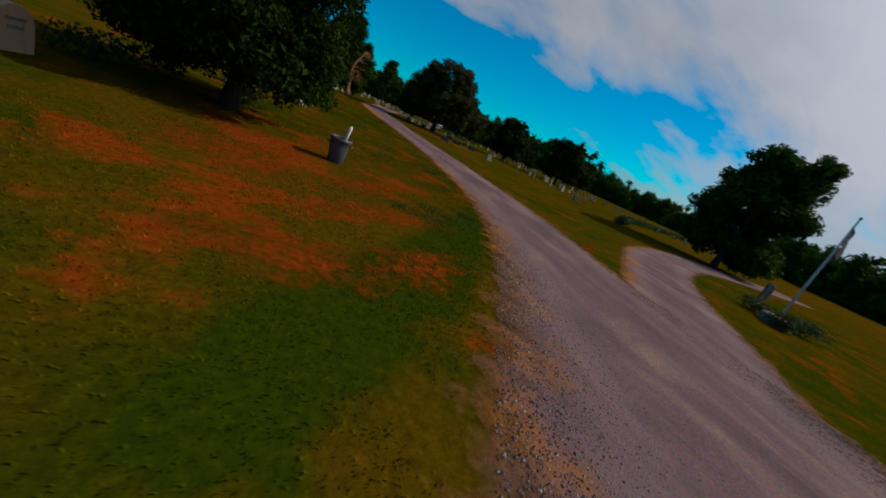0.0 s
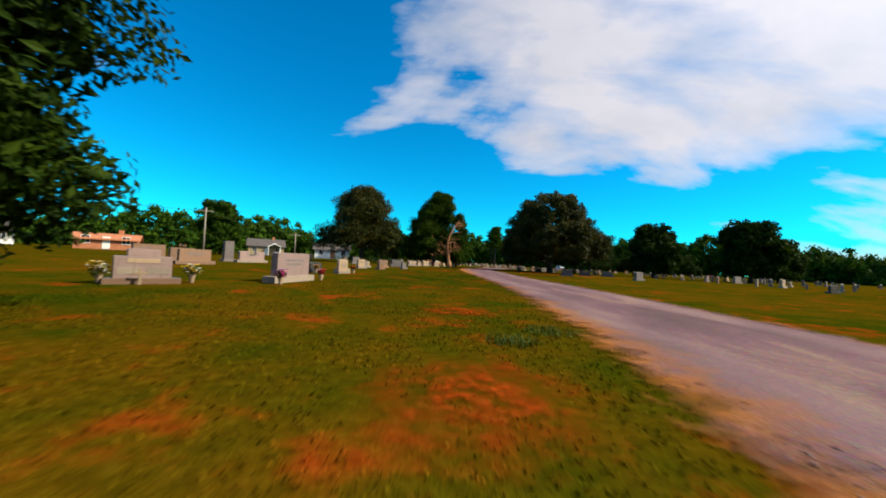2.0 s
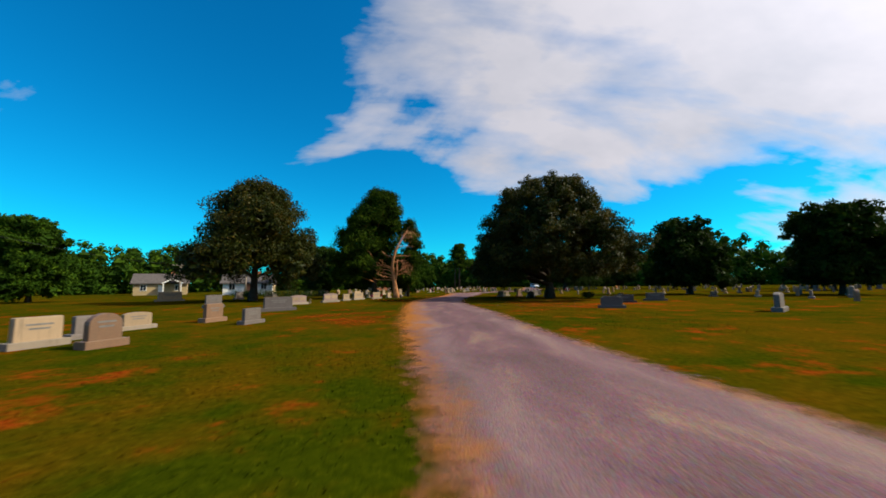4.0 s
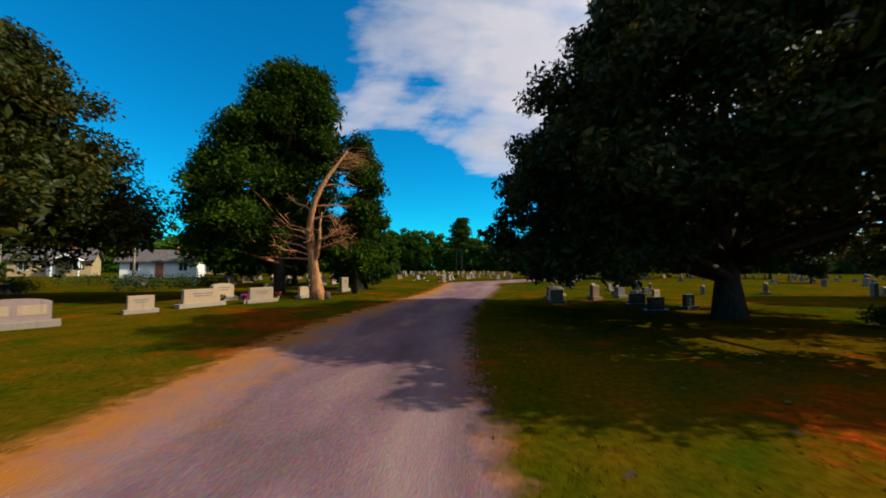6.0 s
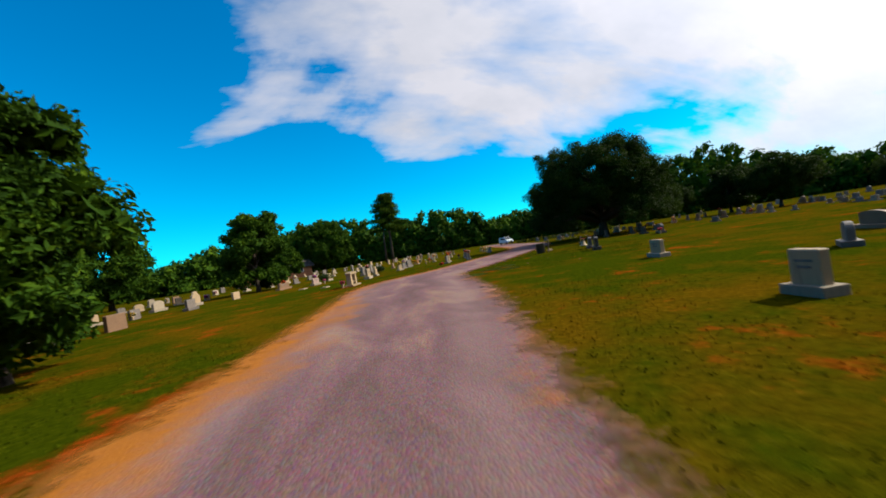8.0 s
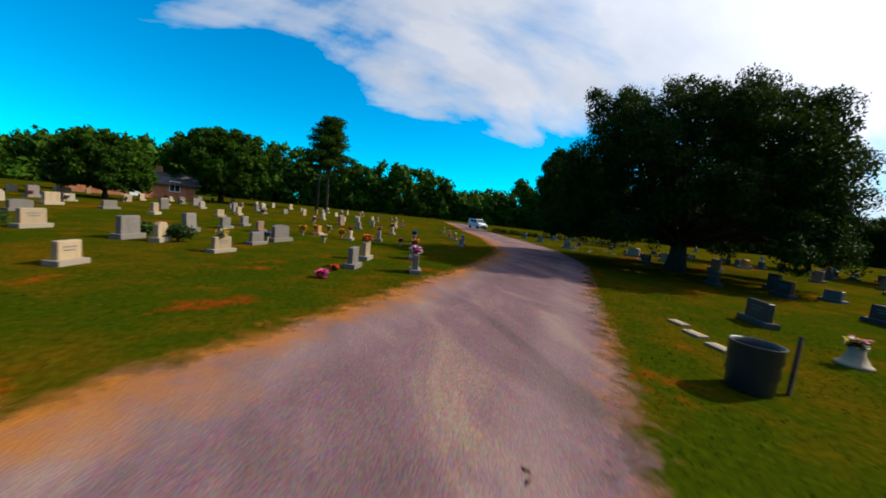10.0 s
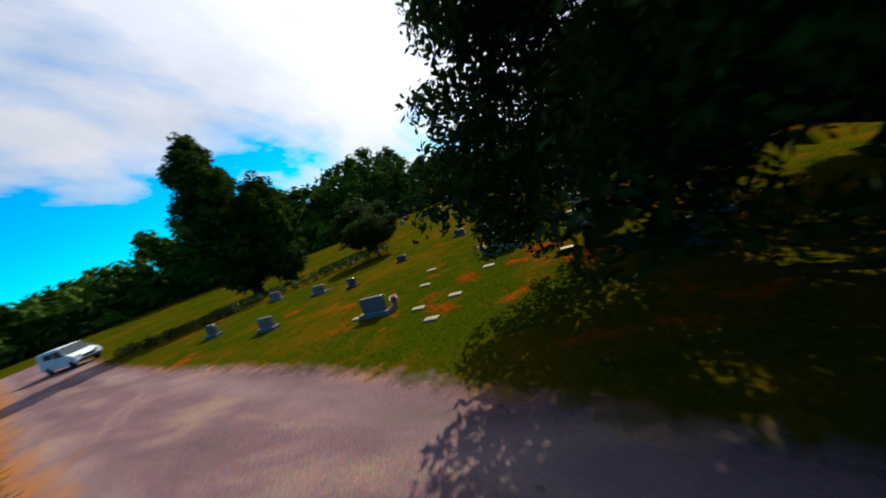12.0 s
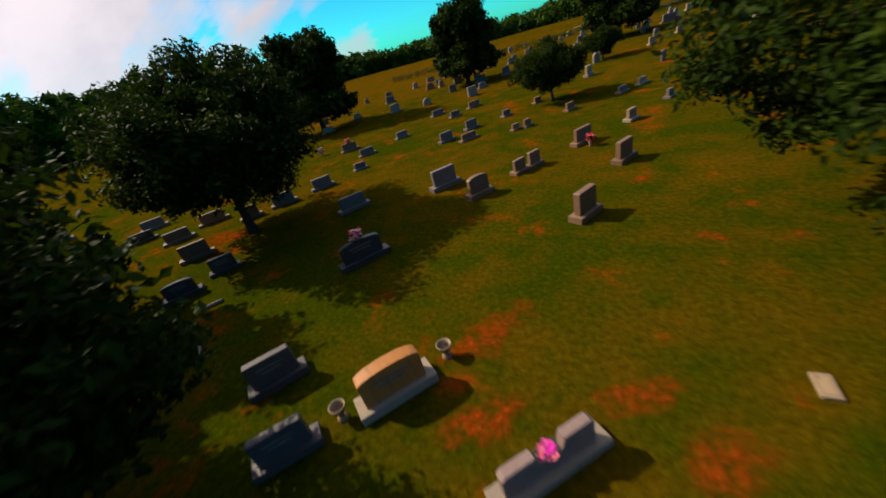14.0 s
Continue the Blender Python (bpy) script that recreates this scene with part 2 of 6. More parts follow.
def build_pebble(kit, place, w, bump, shader, links):
    put, ramp, math_, mix, noise_ = kit
    rnd = put("ShaderNodeNewGeometry").outputs["Random Per Island"]
    bump(noise_(w, 180.0, 3.0, 0.6), 0.3, 0.004)
    return ramp(rnd, (0.0, (0.075, 0.045, 0.042)), (0.5, (0.19, 0.115, 0.11)), (0.88, (0.30, 0.20, 0.17)), (1.0, (0.44, 0.34, 0.30)))


def build_petals(kit, place, w, bump, shader, links):
    put, ramp, math_, mix, noise_ = kit
    tone = put("ShaderNodeAttribute", attribute_name="tone").outputs["Color"]
    rnd = put("ShaderNodeNewGeometry").outputs["Random Per Island"]
    return mix(1.0, tone, ramp(rnd, (0, (0.6, 0.6, 0.6)), (1, (1.25, 1.25, 1.25))), "MULTIPLY")


LAWN = material("lawn", build_lawn, 1.0, 0.0)
BLADE = material("grass_blade", build_blade, 1.0, 0.02)
TUFT = material("uncut_grass", build_leaves((0.020, 0.035, 0.003), (0.050, 0.075, 0.006), (0.10, 0.12, 0.012), 0.7), 0.7, 0.1)
GRAVEL = material("gravel", build_road, 1.0, 0.05)
CLAY = material("clay", build_clay, 1.0, 0.0)
GREY = material("grey_granite", build_granite((0.125, 0.105, 0.10), (0.20, 0.17, 0.155), (0.07, 0.062, 0.062), 0.55))
PALE = material("pale_marble", build_granite((0.26, 0.185, 0.11), (0.38, 0.275, 0.175), (0.26, 0.20, 0.14), 0.6))
ROSE = material("rose_granite", build_granite((0.17, 0.10, 0.06), (0.25, 0.15, 0.09), (0.11, 0.065, 0.05), 0.5))
DARK = material("dark_granite", build_granite((0.035, 0.033, 0.033), (0.065, 0.06, 0.06), (0.03, 0.03, 0.03), 0.28))
BLUSH = material("pink_granite", build_granite((0.24, 0.165, 0.15), (0.34, 0.245, 0.225), (0.15, 0.11, 0.105), 0.5))
# Darker grey granite for backlit stones; the shade is put into its colour.
SHADED_GREY = material("shaded_grey_granite", build_granite((0.060, 0.052, 0.055), (0.10, 0.088, 0.09), (0.04, 0.036, 0.038), 0.5))
RUST = material("orange_granite", build_granite((0.36, 0.14, 0.03), (0.44, 0.19, 0.05), (0.20, 0.07, 0.02), 0.55))
CAST = material("cast_concrete", build_granite((0.22, 0.18, 0.14), (0.32, 0.26, 0.20), (0.20, 0.17, 0.14), 0.85))
INK = material("letter_paint", build_plain((0.13, 0.12, 0.115)), 0.6)
BRONZE = material("bronze", build_plain((0.20, 0.13, 0.07), 0.4), 0.45, 0.6)
OAK_LEAF = material("oak_leaf", build_leaves((0.008, 0.017, 0.002), (0.015, 0.033, 0.003), (0.038, 0.064, 0.004), 0.6), 0.6, 0.04)
MAG_LEAF = material("magnolia_leaf", build_leaves((0.008, 0.014, 0.002), (0.026, 0.033, 0.003), (0.10, 0.062, 0.006), 0.45), 0.45, 0.10)
CEDAR_LEAF = material("cedar_needle", build_leaves((0.008, 0.017, 0.003), (0.024, 0.050, 0.003), (0.066, 0.094, 0.004), 0.75), 0.75, 0.03)
WOOD_LEAF = material("woodland_leaf", build_leaves((0.012, 0.030, 0.003), (0.026, 0.060, 0.004), (0.070, 0.120, 0.005), 0.7), 0.7, 0.04)
BUSH_LEAF = material("shrub_leaf", build_leaves((0.010, 0.020, 0.004), (0.026, 0.052, 0.008), (0.070, 0.105, 0.008), 0.6), 0.6, 0.12)
BARK = material("grey_bark", build_bark((0.030, 0.023, 0.018), (0.10, 0.075, 0.058)), 0.95, 0.1)
RED_BARK = material("peeling_cedar_bark", build_bark((0.19, 0.066, 0.024), (0.58, 0.28, 0.125)), 0.9, 0.1)
PETAL = material("silk_petals", build_petals, 0.7, 0.2)
BIN = material("grey_plastic", build_plain((0.07, 0.066, 0.072), 0.2, 4.0), 0.5, 0.3)
WHITE = material("white_paint", build_plain((0.74, 0.72, 0.68), 0.08, 2.0), 0.6)
BRICK = material("red_brick", build_plain((0.40, 0.15, 0.07), 0.3, 3.0), 0.9)
TAN = material("tan_siding", build_plain((0.34, 0.25, 0.13), 0.12, 3.0), 0.8)
ROOF = material("roof_shingle", build_plain((0.085, 0.072, 0.068), 0.35, 2.5, 0.5), 0.95)
GLASS = material("window_glass", build_plain((0.02, 0.025, 0.03), 0.1), 0.08, 0.6)
VAN_PAINT = material("van_paint", build_plain((0.62, 0.66, 0.70), 0.04, 1.0, 0.0), 0.25, 0.6)
TYRE = material("tyre_rubber", build_plain((0.018, 0.018, 0.018), 0.2), 0.85)
METAL = material("galvanised_metal", build_plain((0.50, 0.50, 0.50), 0.15, 8.0), 0.4, 0.6)
POLE = material("weathered_pole", build_bark((0.16, 0.13, 0.10), (0.34, 0.29, 0.24)), 0.9, 0.1)
FLAG_RED = material("flag_red", build_plain((0.42, 0.02, 0.03), 0.1), 0.8)
FLAG_BLUE = material("flag_blue", build_plain((0.02, 0.03, 0.16), 0.1), 0.8)
FLAG_WHITE = material("flag_white", build_plain((0.62, 0.60, 0.60), 0.1), 0.8)
PEBBLE = material("pebble", build_pebble, 0.9, 0.1)
DRY_LEAF = material("dry_leaf", build_plain((0.13, 0.075, 0.035), 0.4, 9.0), 1.0, 0.0)
# Near-black ground for the hole: its inner shade is put into the colour.
HOLE_SHADE = material("hole_shade", build_plain((0.005, 0.003, 0.002), 0.4), 1.0, 0.0)
LAMP_GLASS = material("lamp_glass", build_plain((0.6, 0.6, 0.58), 0.05), 0.15, 0.6)

# ---- building tools ----


def ground_z(x, y):
    """The lie of the land: level lawn, with a far slope rising in the south-east."""
    d2 = (x - 120) ** 2 + (y + 5) ** 2
    return 0.8 * math.exp(-d2 / (2 * 34.0 ** 2))


def from_bm(bm, name, mat=None, smooth=False):
    me = bpy.data.meshes.new(name)
    bmesh.ops.recalc_face_normals(bm, faces=bm.faces[:])
    bm.to_mesh(me)
    bm.free()
    if mat:
        me.materials.append(mat)
    if smooth:
        me.polygons.foreach_set("use_smooth", [True] * len(me.polygons))
    return me


def from_arrays(name, verts, faces, mat=None, smooth=False):
    """A mesh from an (n, 3) array of corners and an (m, k) array of faces."""
    me = bpy.data.meshes.new(name)
    verts, faces = np.asarray(verts, np.float32), np.asarray(faces, np.int32)
    m, k = faces.shape
    me.vertices.add(len(verts))
    me.vertices.foreach_set("co", verts.ravel())
    me.loops.add(m * k)
    me.loops.foreach_set("vertex_index", faces.ravel())
    me.polygons.add(m)
    me.polygons.foreach_set("loop_start", np.arange(0, m * k, k, dtype=np.int32))
    me.polygons.foreach_set("use_smooth", np.full(m, smooth))
    me.update()
    me.validate()
    if mat:
        me.materials.append(mat)
    return me


def thing(name, x, y, z=0.0, turn=0.0, label="", category="", group="", kind=""):
    ob = new(name)
    ob.empty_display_size = 0.2
    ob.matrix_world = pose(x, y, z, 0, 0, turn)
    return tagged(ob, label, category, group, kind)


def part(name, me, parent, label="", at=None):
    ob = new(name, me)
    ob.parent = parent
    if at is not None:
        ob.matrix_local = at
    return tagged(ob, label)


def add_box(bm, x0, y0, z0, x1, y1, z1, taper=0.0):
    lo = [bm.verts.new(p) for p in ((x0, y0, z0), (x1, y0, z0), (x1, y1, z0), (x0, y1, z0))]
    hi = [bm.verts.new(p) for p in ((x0 + taper, y0 + taper, z1), (x1 - taper, y0 + taper, z1), (x1 - taper, y1 - taper, z1), (x0 + taper, y1 - taper, z1))]
    for f in ((lo[3], lo[2], lo[1], lo[0]), hi):
        bm.faces.new(f)
    for i in range(4):
        j = (i + 1) % 4
        bm.faces.new((lo[i], lo[j], hi[j], hi[i]))


def box_mesh(name, size, mat, bevel=0.01, taper=0.0, z0=0.0, offset=(0, 0)):
    bm = bmesh.new()
    w, d, h = size
    add_box(bm, -w / 2 + offset[0], -d / 2 + offset[1], z0, w / 2 + offset[0], d / 2 + offset[1], z0 + h, taper)
    if bevel:
        bmesh.ops.bevel(bm, geom=bm.edges[:], offset=bevel, segments=2, affect="EDGES", profile=0.6)
    return from_bm(bm, name, mat)


def outline_mesh(name, points, depth, mat, bevel=0.012, y0=None):
    """A plate with the outline (x, z), of a depth along y."""
    bm = bmesh.new()
    y0 = -depth / 2 if y0 is None else y0
    front = [bm.verts.new((x, y0, z)) for x, z in points]
    back = [bm.verts.new((x, y0 + depth, z)) for x, z in points]
    bm.faces.new(front)
    bm.faces.new(back[::-1])
    n = len(points)
    for i in range(n):
        bm.faces.new((front[i], back[i], back[(i + 1) % n], front[(i + 1) % n]))
    if bevel:
        rim = [e for e in bm.edges if abs(e.verts[0].co.y - e.verts[1].co.y) < 1e-5]
        bmesh.ops.bevel(bm, geom=rim, offset=bevel, segments=1, affect="EDGES")
    return from_bm(bm, name, mat)


def lathe_mesh(name, rings, mat, sides=14, smooth=True, cap=True):
    """A turned body from (radius, z) rings."""
    bm = bmesh.new()
    loops = [[bm.verts.new((r * math.cos(2 * math.pi * k / sides), r * math.sin(2 * math.pi * k / sides), z)) for k in range(sides)] for r, z in rings]
    for a, b in zip(loops, loops[1:]):
        for k in range(sides):
            bm.faces.new((a[k], a[(k + 1) % sides], b[(k + 1) % sides], b[k]))
    if cap:
        bm.faces.new(loops[0][::-1])
        bm.faces.new(loops[-1])
    return from_bm(bm, name, mat, smooth)


def add_tube(bm, points, radii, sides=7):
    """A tapered limb through the points."""
    points = [Vector(p) for p in points]
    loops = []
    for i, p in enumerate(points):
        way = (points[min(i + 1, len(points) - 1)] - points[max(i - 1, 0)]).normalized()
        a = way.cross(Vector((0.31, 0.95, 0.1))).normalized()
        b = way.cross(a)
        loops.append([bm.verts.new(p + radii[i] * (math.cos(2 * math.pi * k / sides) * a + math.sin(2 * math.pi * k / sides) * b)) for k in range(sides)])
    for a, b in zip(loops, loops[1:]):
        for k in range(sides):
            bm.faces.new((a[k], a[(k + 1) % sides], b[(k + 1) % sides], b[k]))
    bm.faces.new(loops[0][::-1])
    bm.faces.new(loops[-1])


def leaf_cloud(rng, centres, sizes, count, leaf, flat=0.75, shell=0.55, droop=0.0):
    """Corners and faces of many small leaves gathered in lobes: rhombs folded to random tilts, thickest near each lobe's skin."""
    centres, sizes = np.asarray(centres, float), np.asarray(sizes, float)
    weight = sizes ** 2
    pick = rng.choice(len(centres), count, p=weight / weight.sum())
    way = rng.normal(size=(count, 3))
    way /= np.linalg.norm(way, axis=1, keepdims=True)
    far = shell + (1.06 - shell) * rng.random(count) ** 0.6
    ripple = 1 + 0.16 * np.sin(way[:, 0] * 7 + pick * 1.7) * np.sin(way[:, 1] * 6 + pick) * np.cos(way[:, 2] * 5 + pick * 0.6)
    p = centres[pick] + way * (far * ripple * sizes[pick])[:, None] * np.array([1, 1, flat])
    normal = way * 0.8 + rng.normal(size=(count, 3)) * 0.75 + np.array([0, 0, 0.35])
    normal /= np.linalg.norm(normal, axis=1, keepdims=True)
    along = np.cross(normal, rng.normal(size=(count, 3)))
    along[:, 2] -= droop
    along /= np.linalg.norm(along, axis=1, keepdims=True)
    side = np.cross(normal, along)
    s = leaf * (0.6 + 0.8 * rng.random((count, 1)))
    fold = normal * s * 0.12
    verts = np.stack([p - along * s, p + side * s * 0.45 + fold, p + along * s, p - side * s * 0.45 + fold], 1)
    return verts.reshape(-1, 3), np.arange(count * 4).reshape(-1, 4)


def clumps(rng, lobes, each, size=0.42, spread=0.78):
    """Breaks the lobes of a crown up into sprays that stand proud of its skin."""
    out = []
    for x, y, z, s in lobes:
        way = rng.normal(size=(each, 3)) + np.array([0, 0, 0.35])
        way /= np.linalg.norm(way, axis=1, keepdims=True)
        reach = s * (spread + 0.22 * rng.random((each, 1)))
        p = np.array([x, y, z]) + way * reach * np.array([1, 1, 0.85])
        out.append(np.column_stack([p, s * size * (0.65 + 0.7 * rng.random(each))]))
    return np.concatenate(out)


def profile_lobes(rng, profile, n, reach):
    """Lobes that fill a crown given as heights and radii; reach(a, z) widens or narrows it in one direction."""
    hs, rs = np.array([p[0] for p in profile]), np.array([p[1] for p in profile])
    zs = np.linspace(hs[0], hs[-1], 60)
    share = np.cumsum(np.interp(zs, hs, rs) + 0.5)
    out = []
    for k in range(n):
        z = float(np.interp((k + rng.random()) / n * share[-1], share, zs))
        r = float(np.interp(z, hs, rs))
        a = k * 2.39996 + rng.normal() * 0.25
        s = (0.8 + 0.6 * rng.random()) * (0.55 + 0.45 * r / max(rs)) * max(1.0, max(rs) / 7.2)
        d = max(0.0, r * reach(a, z) - s * 0.95) * (rng.random() ** 0.5 * 0.8 if k % 3 == 0 else 0.84 + 0.18 * rng.random())
        out.append((d * math.cos(a), d * math.sin(a), z, s))
    return np.array(out)


def crown_lobes(rng, h, r, low, n, shape):
    """Lobes that fill a crown: round, cone or spreading."""
    out = []
    while len(out) < n:
        u = rng.random()
        z = low + (h - low) * u
        if shape == "round":
            reach = math.sin(math.pi * min(0.96, 0.20 + 0.74 * u)) ** 0.7
        elif shape == "cone":
            reach = 0.12 + 0.95 * (1 - u) ** 0.75
        else:
            reach = math.sin(math.pi * min(0.95, 0.36 + 0.48 * u)) ** 0.8
        a = rng.random() * 2 * math.pi
        d = r * reach * (0.25 + 0.62 * rng.random() ** 0.5)
        out.append((d * math.cos(a), d * math.sin(a), z, r * (0.15 + 0.20 * rng.random()) * (0.7 + 0.3 * reach)))
    return np.array(out)


def tree_meshes(seed, h, r, low, trunk, leaves, leaf, leaf_mat, bark, shape="round", n=34, lean=(0, 0), drop=1.0, shell=0.5, inner=2.4, boughs=(), profile=(), reach=lambda a, z: 1.0, sprays=9):
    rng = np.random.default_rng(seed)
    if profile:
        lobes = profile_lobes(rng, profile, n, reach)
    else:
        lobes = crown_lobes(rng, h, r, low, n, shape)
        lobes[:, 3] *= drop
        lobes[:, 2] = np.minimum(lobes[:, 2], h - lobes[:, 3] * 0.7)
        lobes[:, 2] = np.maximum(lobes[:, 2], low + lobes[:, 3] * 0.5)
    lobes[:, 0] += lean[0] * lobes[:, 2] / h
    lobes[:, 1] += lean[1] * lobes[:, 2] / h
    if boughs:
        lobes = np.vstack([lobes, np.array(boughs)])
    tufts = clumps(rng, lobes, sprays)
    v, f = leaf_cloud(rng, tufts[:, :3], tufts[:, 3], leaves, leaf, 0.8, min(shell, 0.3))
    v2, f2 = leaf_cloud(rng, lobes[:, :3], lobes[:, 3] * 0.8, int(leaves * 0.8 / inner ** 2), leaf * inner, 0.8, 0.0)
    v, f = np.concatenate([v, v2]), np.concatenate([f, f2 + len(v)])
    crown = from_arrays("crown", v, f, leaf_mat)
    bm = bmesh.new()
    top = h * 0.72
    spine = [(lean[0] * u * 0.72 + 0.12 * math.sin(3 * u + seed), lean[1] * u * 0.72 + 0.12 * math.cos(2.3 * u + seed), top * u - 0.1) for u in np.linspace(0, 1, 8)]
    add_tube(bm, spine, [trunk * (1.35 if i == 0 else 1.0) * (1 - 0.115 * i) for i in range(8)], 10)
    trunk_me = from_bm(bm, "trunk", bark, True)
    bm = bmesh.new()
    for k in list(range(min(n, 16))) + list(range(n, len(lobes), 2)):
        x, y, z, s = lobes[k]
        z0 = max(low * 0.75, min(top * 0.9, z * 0.62))
        u = z0 / top
        a = Vector((lean[0] * u * 0.72, lean[1] * u * 0.72, z0))
        b = Vector((x, y, z))
        m = a.lerp(b, 0.5) + Vector((0, 0, 0.10 * (b - a).length))
        add_tube(bm, [a, a.lerp(m, 0.5) + Vector((0.06, 0.04, 0.05)), m, b], [trunk * 0.42, trunk * 0.32, trunk * 0.22, trunk * 0.06], 6)
    limbs = from_bm(bm, "branchwork", bark, True)
    return trunk_me, limbs, crown


def plant_tree(meshes, x, y, label, category="tree", group="", turn=0.0, size=1.0, name="tree"):
    root = thing(name, x, y, ground_z(x, y), turn, label, category, group)
    root.scale = (size, size, size)
    for key, me in zip(("trunk", "branchwork", "crown"), meshes):
        part(key, me, root)
    return root


def shrub(x, y, w, h, label, seed, name="shrub", count=1400):
    rng = np.random.default_rng(seed)
    root = thing(name, x, y, ground_z(x, y), 0, label, "shrub")
    lobes = [(rng.normal() * w * 0.16, rng.normal() * w * 0.16, h * (0.35 + 0.3 * rng.random()), w * 0.36) for _ in range(6)]
    lobes = np.array(lobes)
    v, f = leaf_cloud(rng, lobes[:, :3], lobes[:, 3], count, 0.05, min(1.4, h / w), 0.35)
    v[:, 2] = np.abs(v[:, 2])
    part("foliage", from_arrays("foliage", v, f, BUSH_LEAF), root)
    bm = bmesh.new()
    for k in range(4):
        add_tube(bm, [(0.04 * k - 0.06, 0.02, -0.02), tuple(lobes[k][:3])], [0.02, 0.008], 5)
    part("stalk", from_bm(bm, "stalk", BARK), root)
    return root

# ---- the ground ----


def make_ground():
    line = np.concatenate([[-2400, -1400, -800, -450, -300], np.arange(-220, 281, 4.0), [340, 460, 800, 1400, 2400]])
    gx, gy = np.meshgrid(line, line, indexing="ij")
    gz = 0.8 * np.exp(-((gx - 120) ** 2 + (gy + 5) ** 2) / (2 * 34.0 ** 2))
    n = len(line)
    v = np.stack([gx.ravel(), gy.ravel(), gz.ravel()], 1)
    i = (np.arange(n - 1)[:, None] * n + np.arange(n - 1)[None]).ravel()
    ob = new("ground", from_arrays("ground", v, np.stack([i, i + n, i + n + 1, i + 1], 1), LAWN, True))
    tagged(ob, "patchy mown lawn of green grass and dry reddish clay", "ground", kind="structure")


def smooth_line(points, step=0.6):
    """Catmull-Rom through rows of x, y, width."""
    p = np.array(points, float)
    p = np.vstack([2 * p[0] - p[1], p, 2 * p[-1] - p[-2]])
    out = []
    for a, b, c, d in zip(p, p[1:], p[2:], p[3:]):
        m = max(2, int(np.linalg.norm((c - b)[:2]) / step))
        for t in np.arange(m) / m:
            out.append(0.5 * (2 * b + (c - a) * t + (2 * a - 5 * b + 4 * c - d) * t * t + (3 * b - a - 3 * c + d) * t ** 3))
    out.append(p[-2])
    return np.array(out)


def make_road(name, points, z, label):
    """A strip with a slight crown, its margins breaking up into the lawn."""
    line = smooth_line(points)
    way = np.gradient(line[:, :2], axis=0)
    way /= np.linalg.norm(way, axis=1, keepdims=True)
    side = np.stack([-way[:, 1], way[:, 0]], 1)
    cols = np.linspace(-1, 1, 13)
    verts, across, hand = [], [], []
    for c in cols:
        sandy = np.maximum(0.28 * (line[:, 1:2] < -22) * (line[:, 1:2] > -36), np.clip((line[:, 1:2] + 6) / 8, 0, 1)) * np.clip((48 - line[:, 1:2]) / 8, 0.6, 1)
        p = line[:, :2] + side * (line[:, 2:3] * 0.5 * (1.28 + (0.32 * sandy if c > 0 else 0)) * c)
        hand.append(0.02 + 0.28 * sandy[:, 0] if c > 0 else np.full(len(p), -0.05))
        lift = z + 0.03 * (1 - c * c) + np.array([ground_z(*q) for q in p])
        verts.append(np.column_stack([p, lift]))
        across.append(np.full(len(p), abs(c)))
    n = len(line)
    verts, across = np.concatenate(verts), np.concatenate(across)
    i = (np.arange(12)[:, None] * n + np.arange(n - 1)[None]).ravel()
    me = from_arrays(name, verts, np.stack([i, i + n, i + n + 1, i + 1], 1), GRAVEL, True)
    me.attributes.new("across", "FLOAT", "POINT").data.foreach_set("value", across.astype(np.float32))
    me.attributes.new("side", "FLOAT", "POINT").data.foreach_set("value", np.concatenate(hand).astype(np.float32))
    tagged(new(name, me), label, "road", kind="structure")
    return line


def clay_patch(x, y, rx, ry, turn, seed):
    """Bare earth that thins out into the lawn."""
    rng = np.random.default_rng(seed)
    k = 28
    a = np.arange(k) * 2 * math.pi / k
    wob = 1 + 0.2 * np.sin(2 * a + seed) + 0.13 * np.sin(5 * a + 2 * seed) + 0.08 * rng.random(k)
    c, s = math.cos(radians(turn)), math.sin(radians(turn))
    verts, across = [(x, y, ground_z(x, y) + 0.012)], [0.0]
    for ring in (0.5, 1.0):
        for t, w in zip(a, wob):
            u, v = rx * ring * w * math.cos(t), ry * ring * w * math.sin(t)
            qx, qy = x + c * u - s * v, y + s * u + c * v
            verts.append((qx, qy, ground_z(qx, qy) + 0.012))
            across.append(ring)
    bm = bmesh.new()
    vs = [bm.verts.new(p) for p in verts]
    for i in range(k):
        j = (i + 1) % k
        bm.faces.new((vs[0], vs[1 + i], vs[1 + j]))
        bm.faces.new((vs[1 + i], vs[1 + k + i], vs[1 + k + j], vs[1 + j]))
    me = from_bm(bm, "bare_soil", CLAY)
    me.attributes.new("across", "FLOAT", "POINT").data.foreach_set("value", np.array(across, np.float32))
    tagged(new("bare_soil", me), "worn patch of bare red clay in the lawn", "soil", "bare soil patches", "structure")


make_ground()
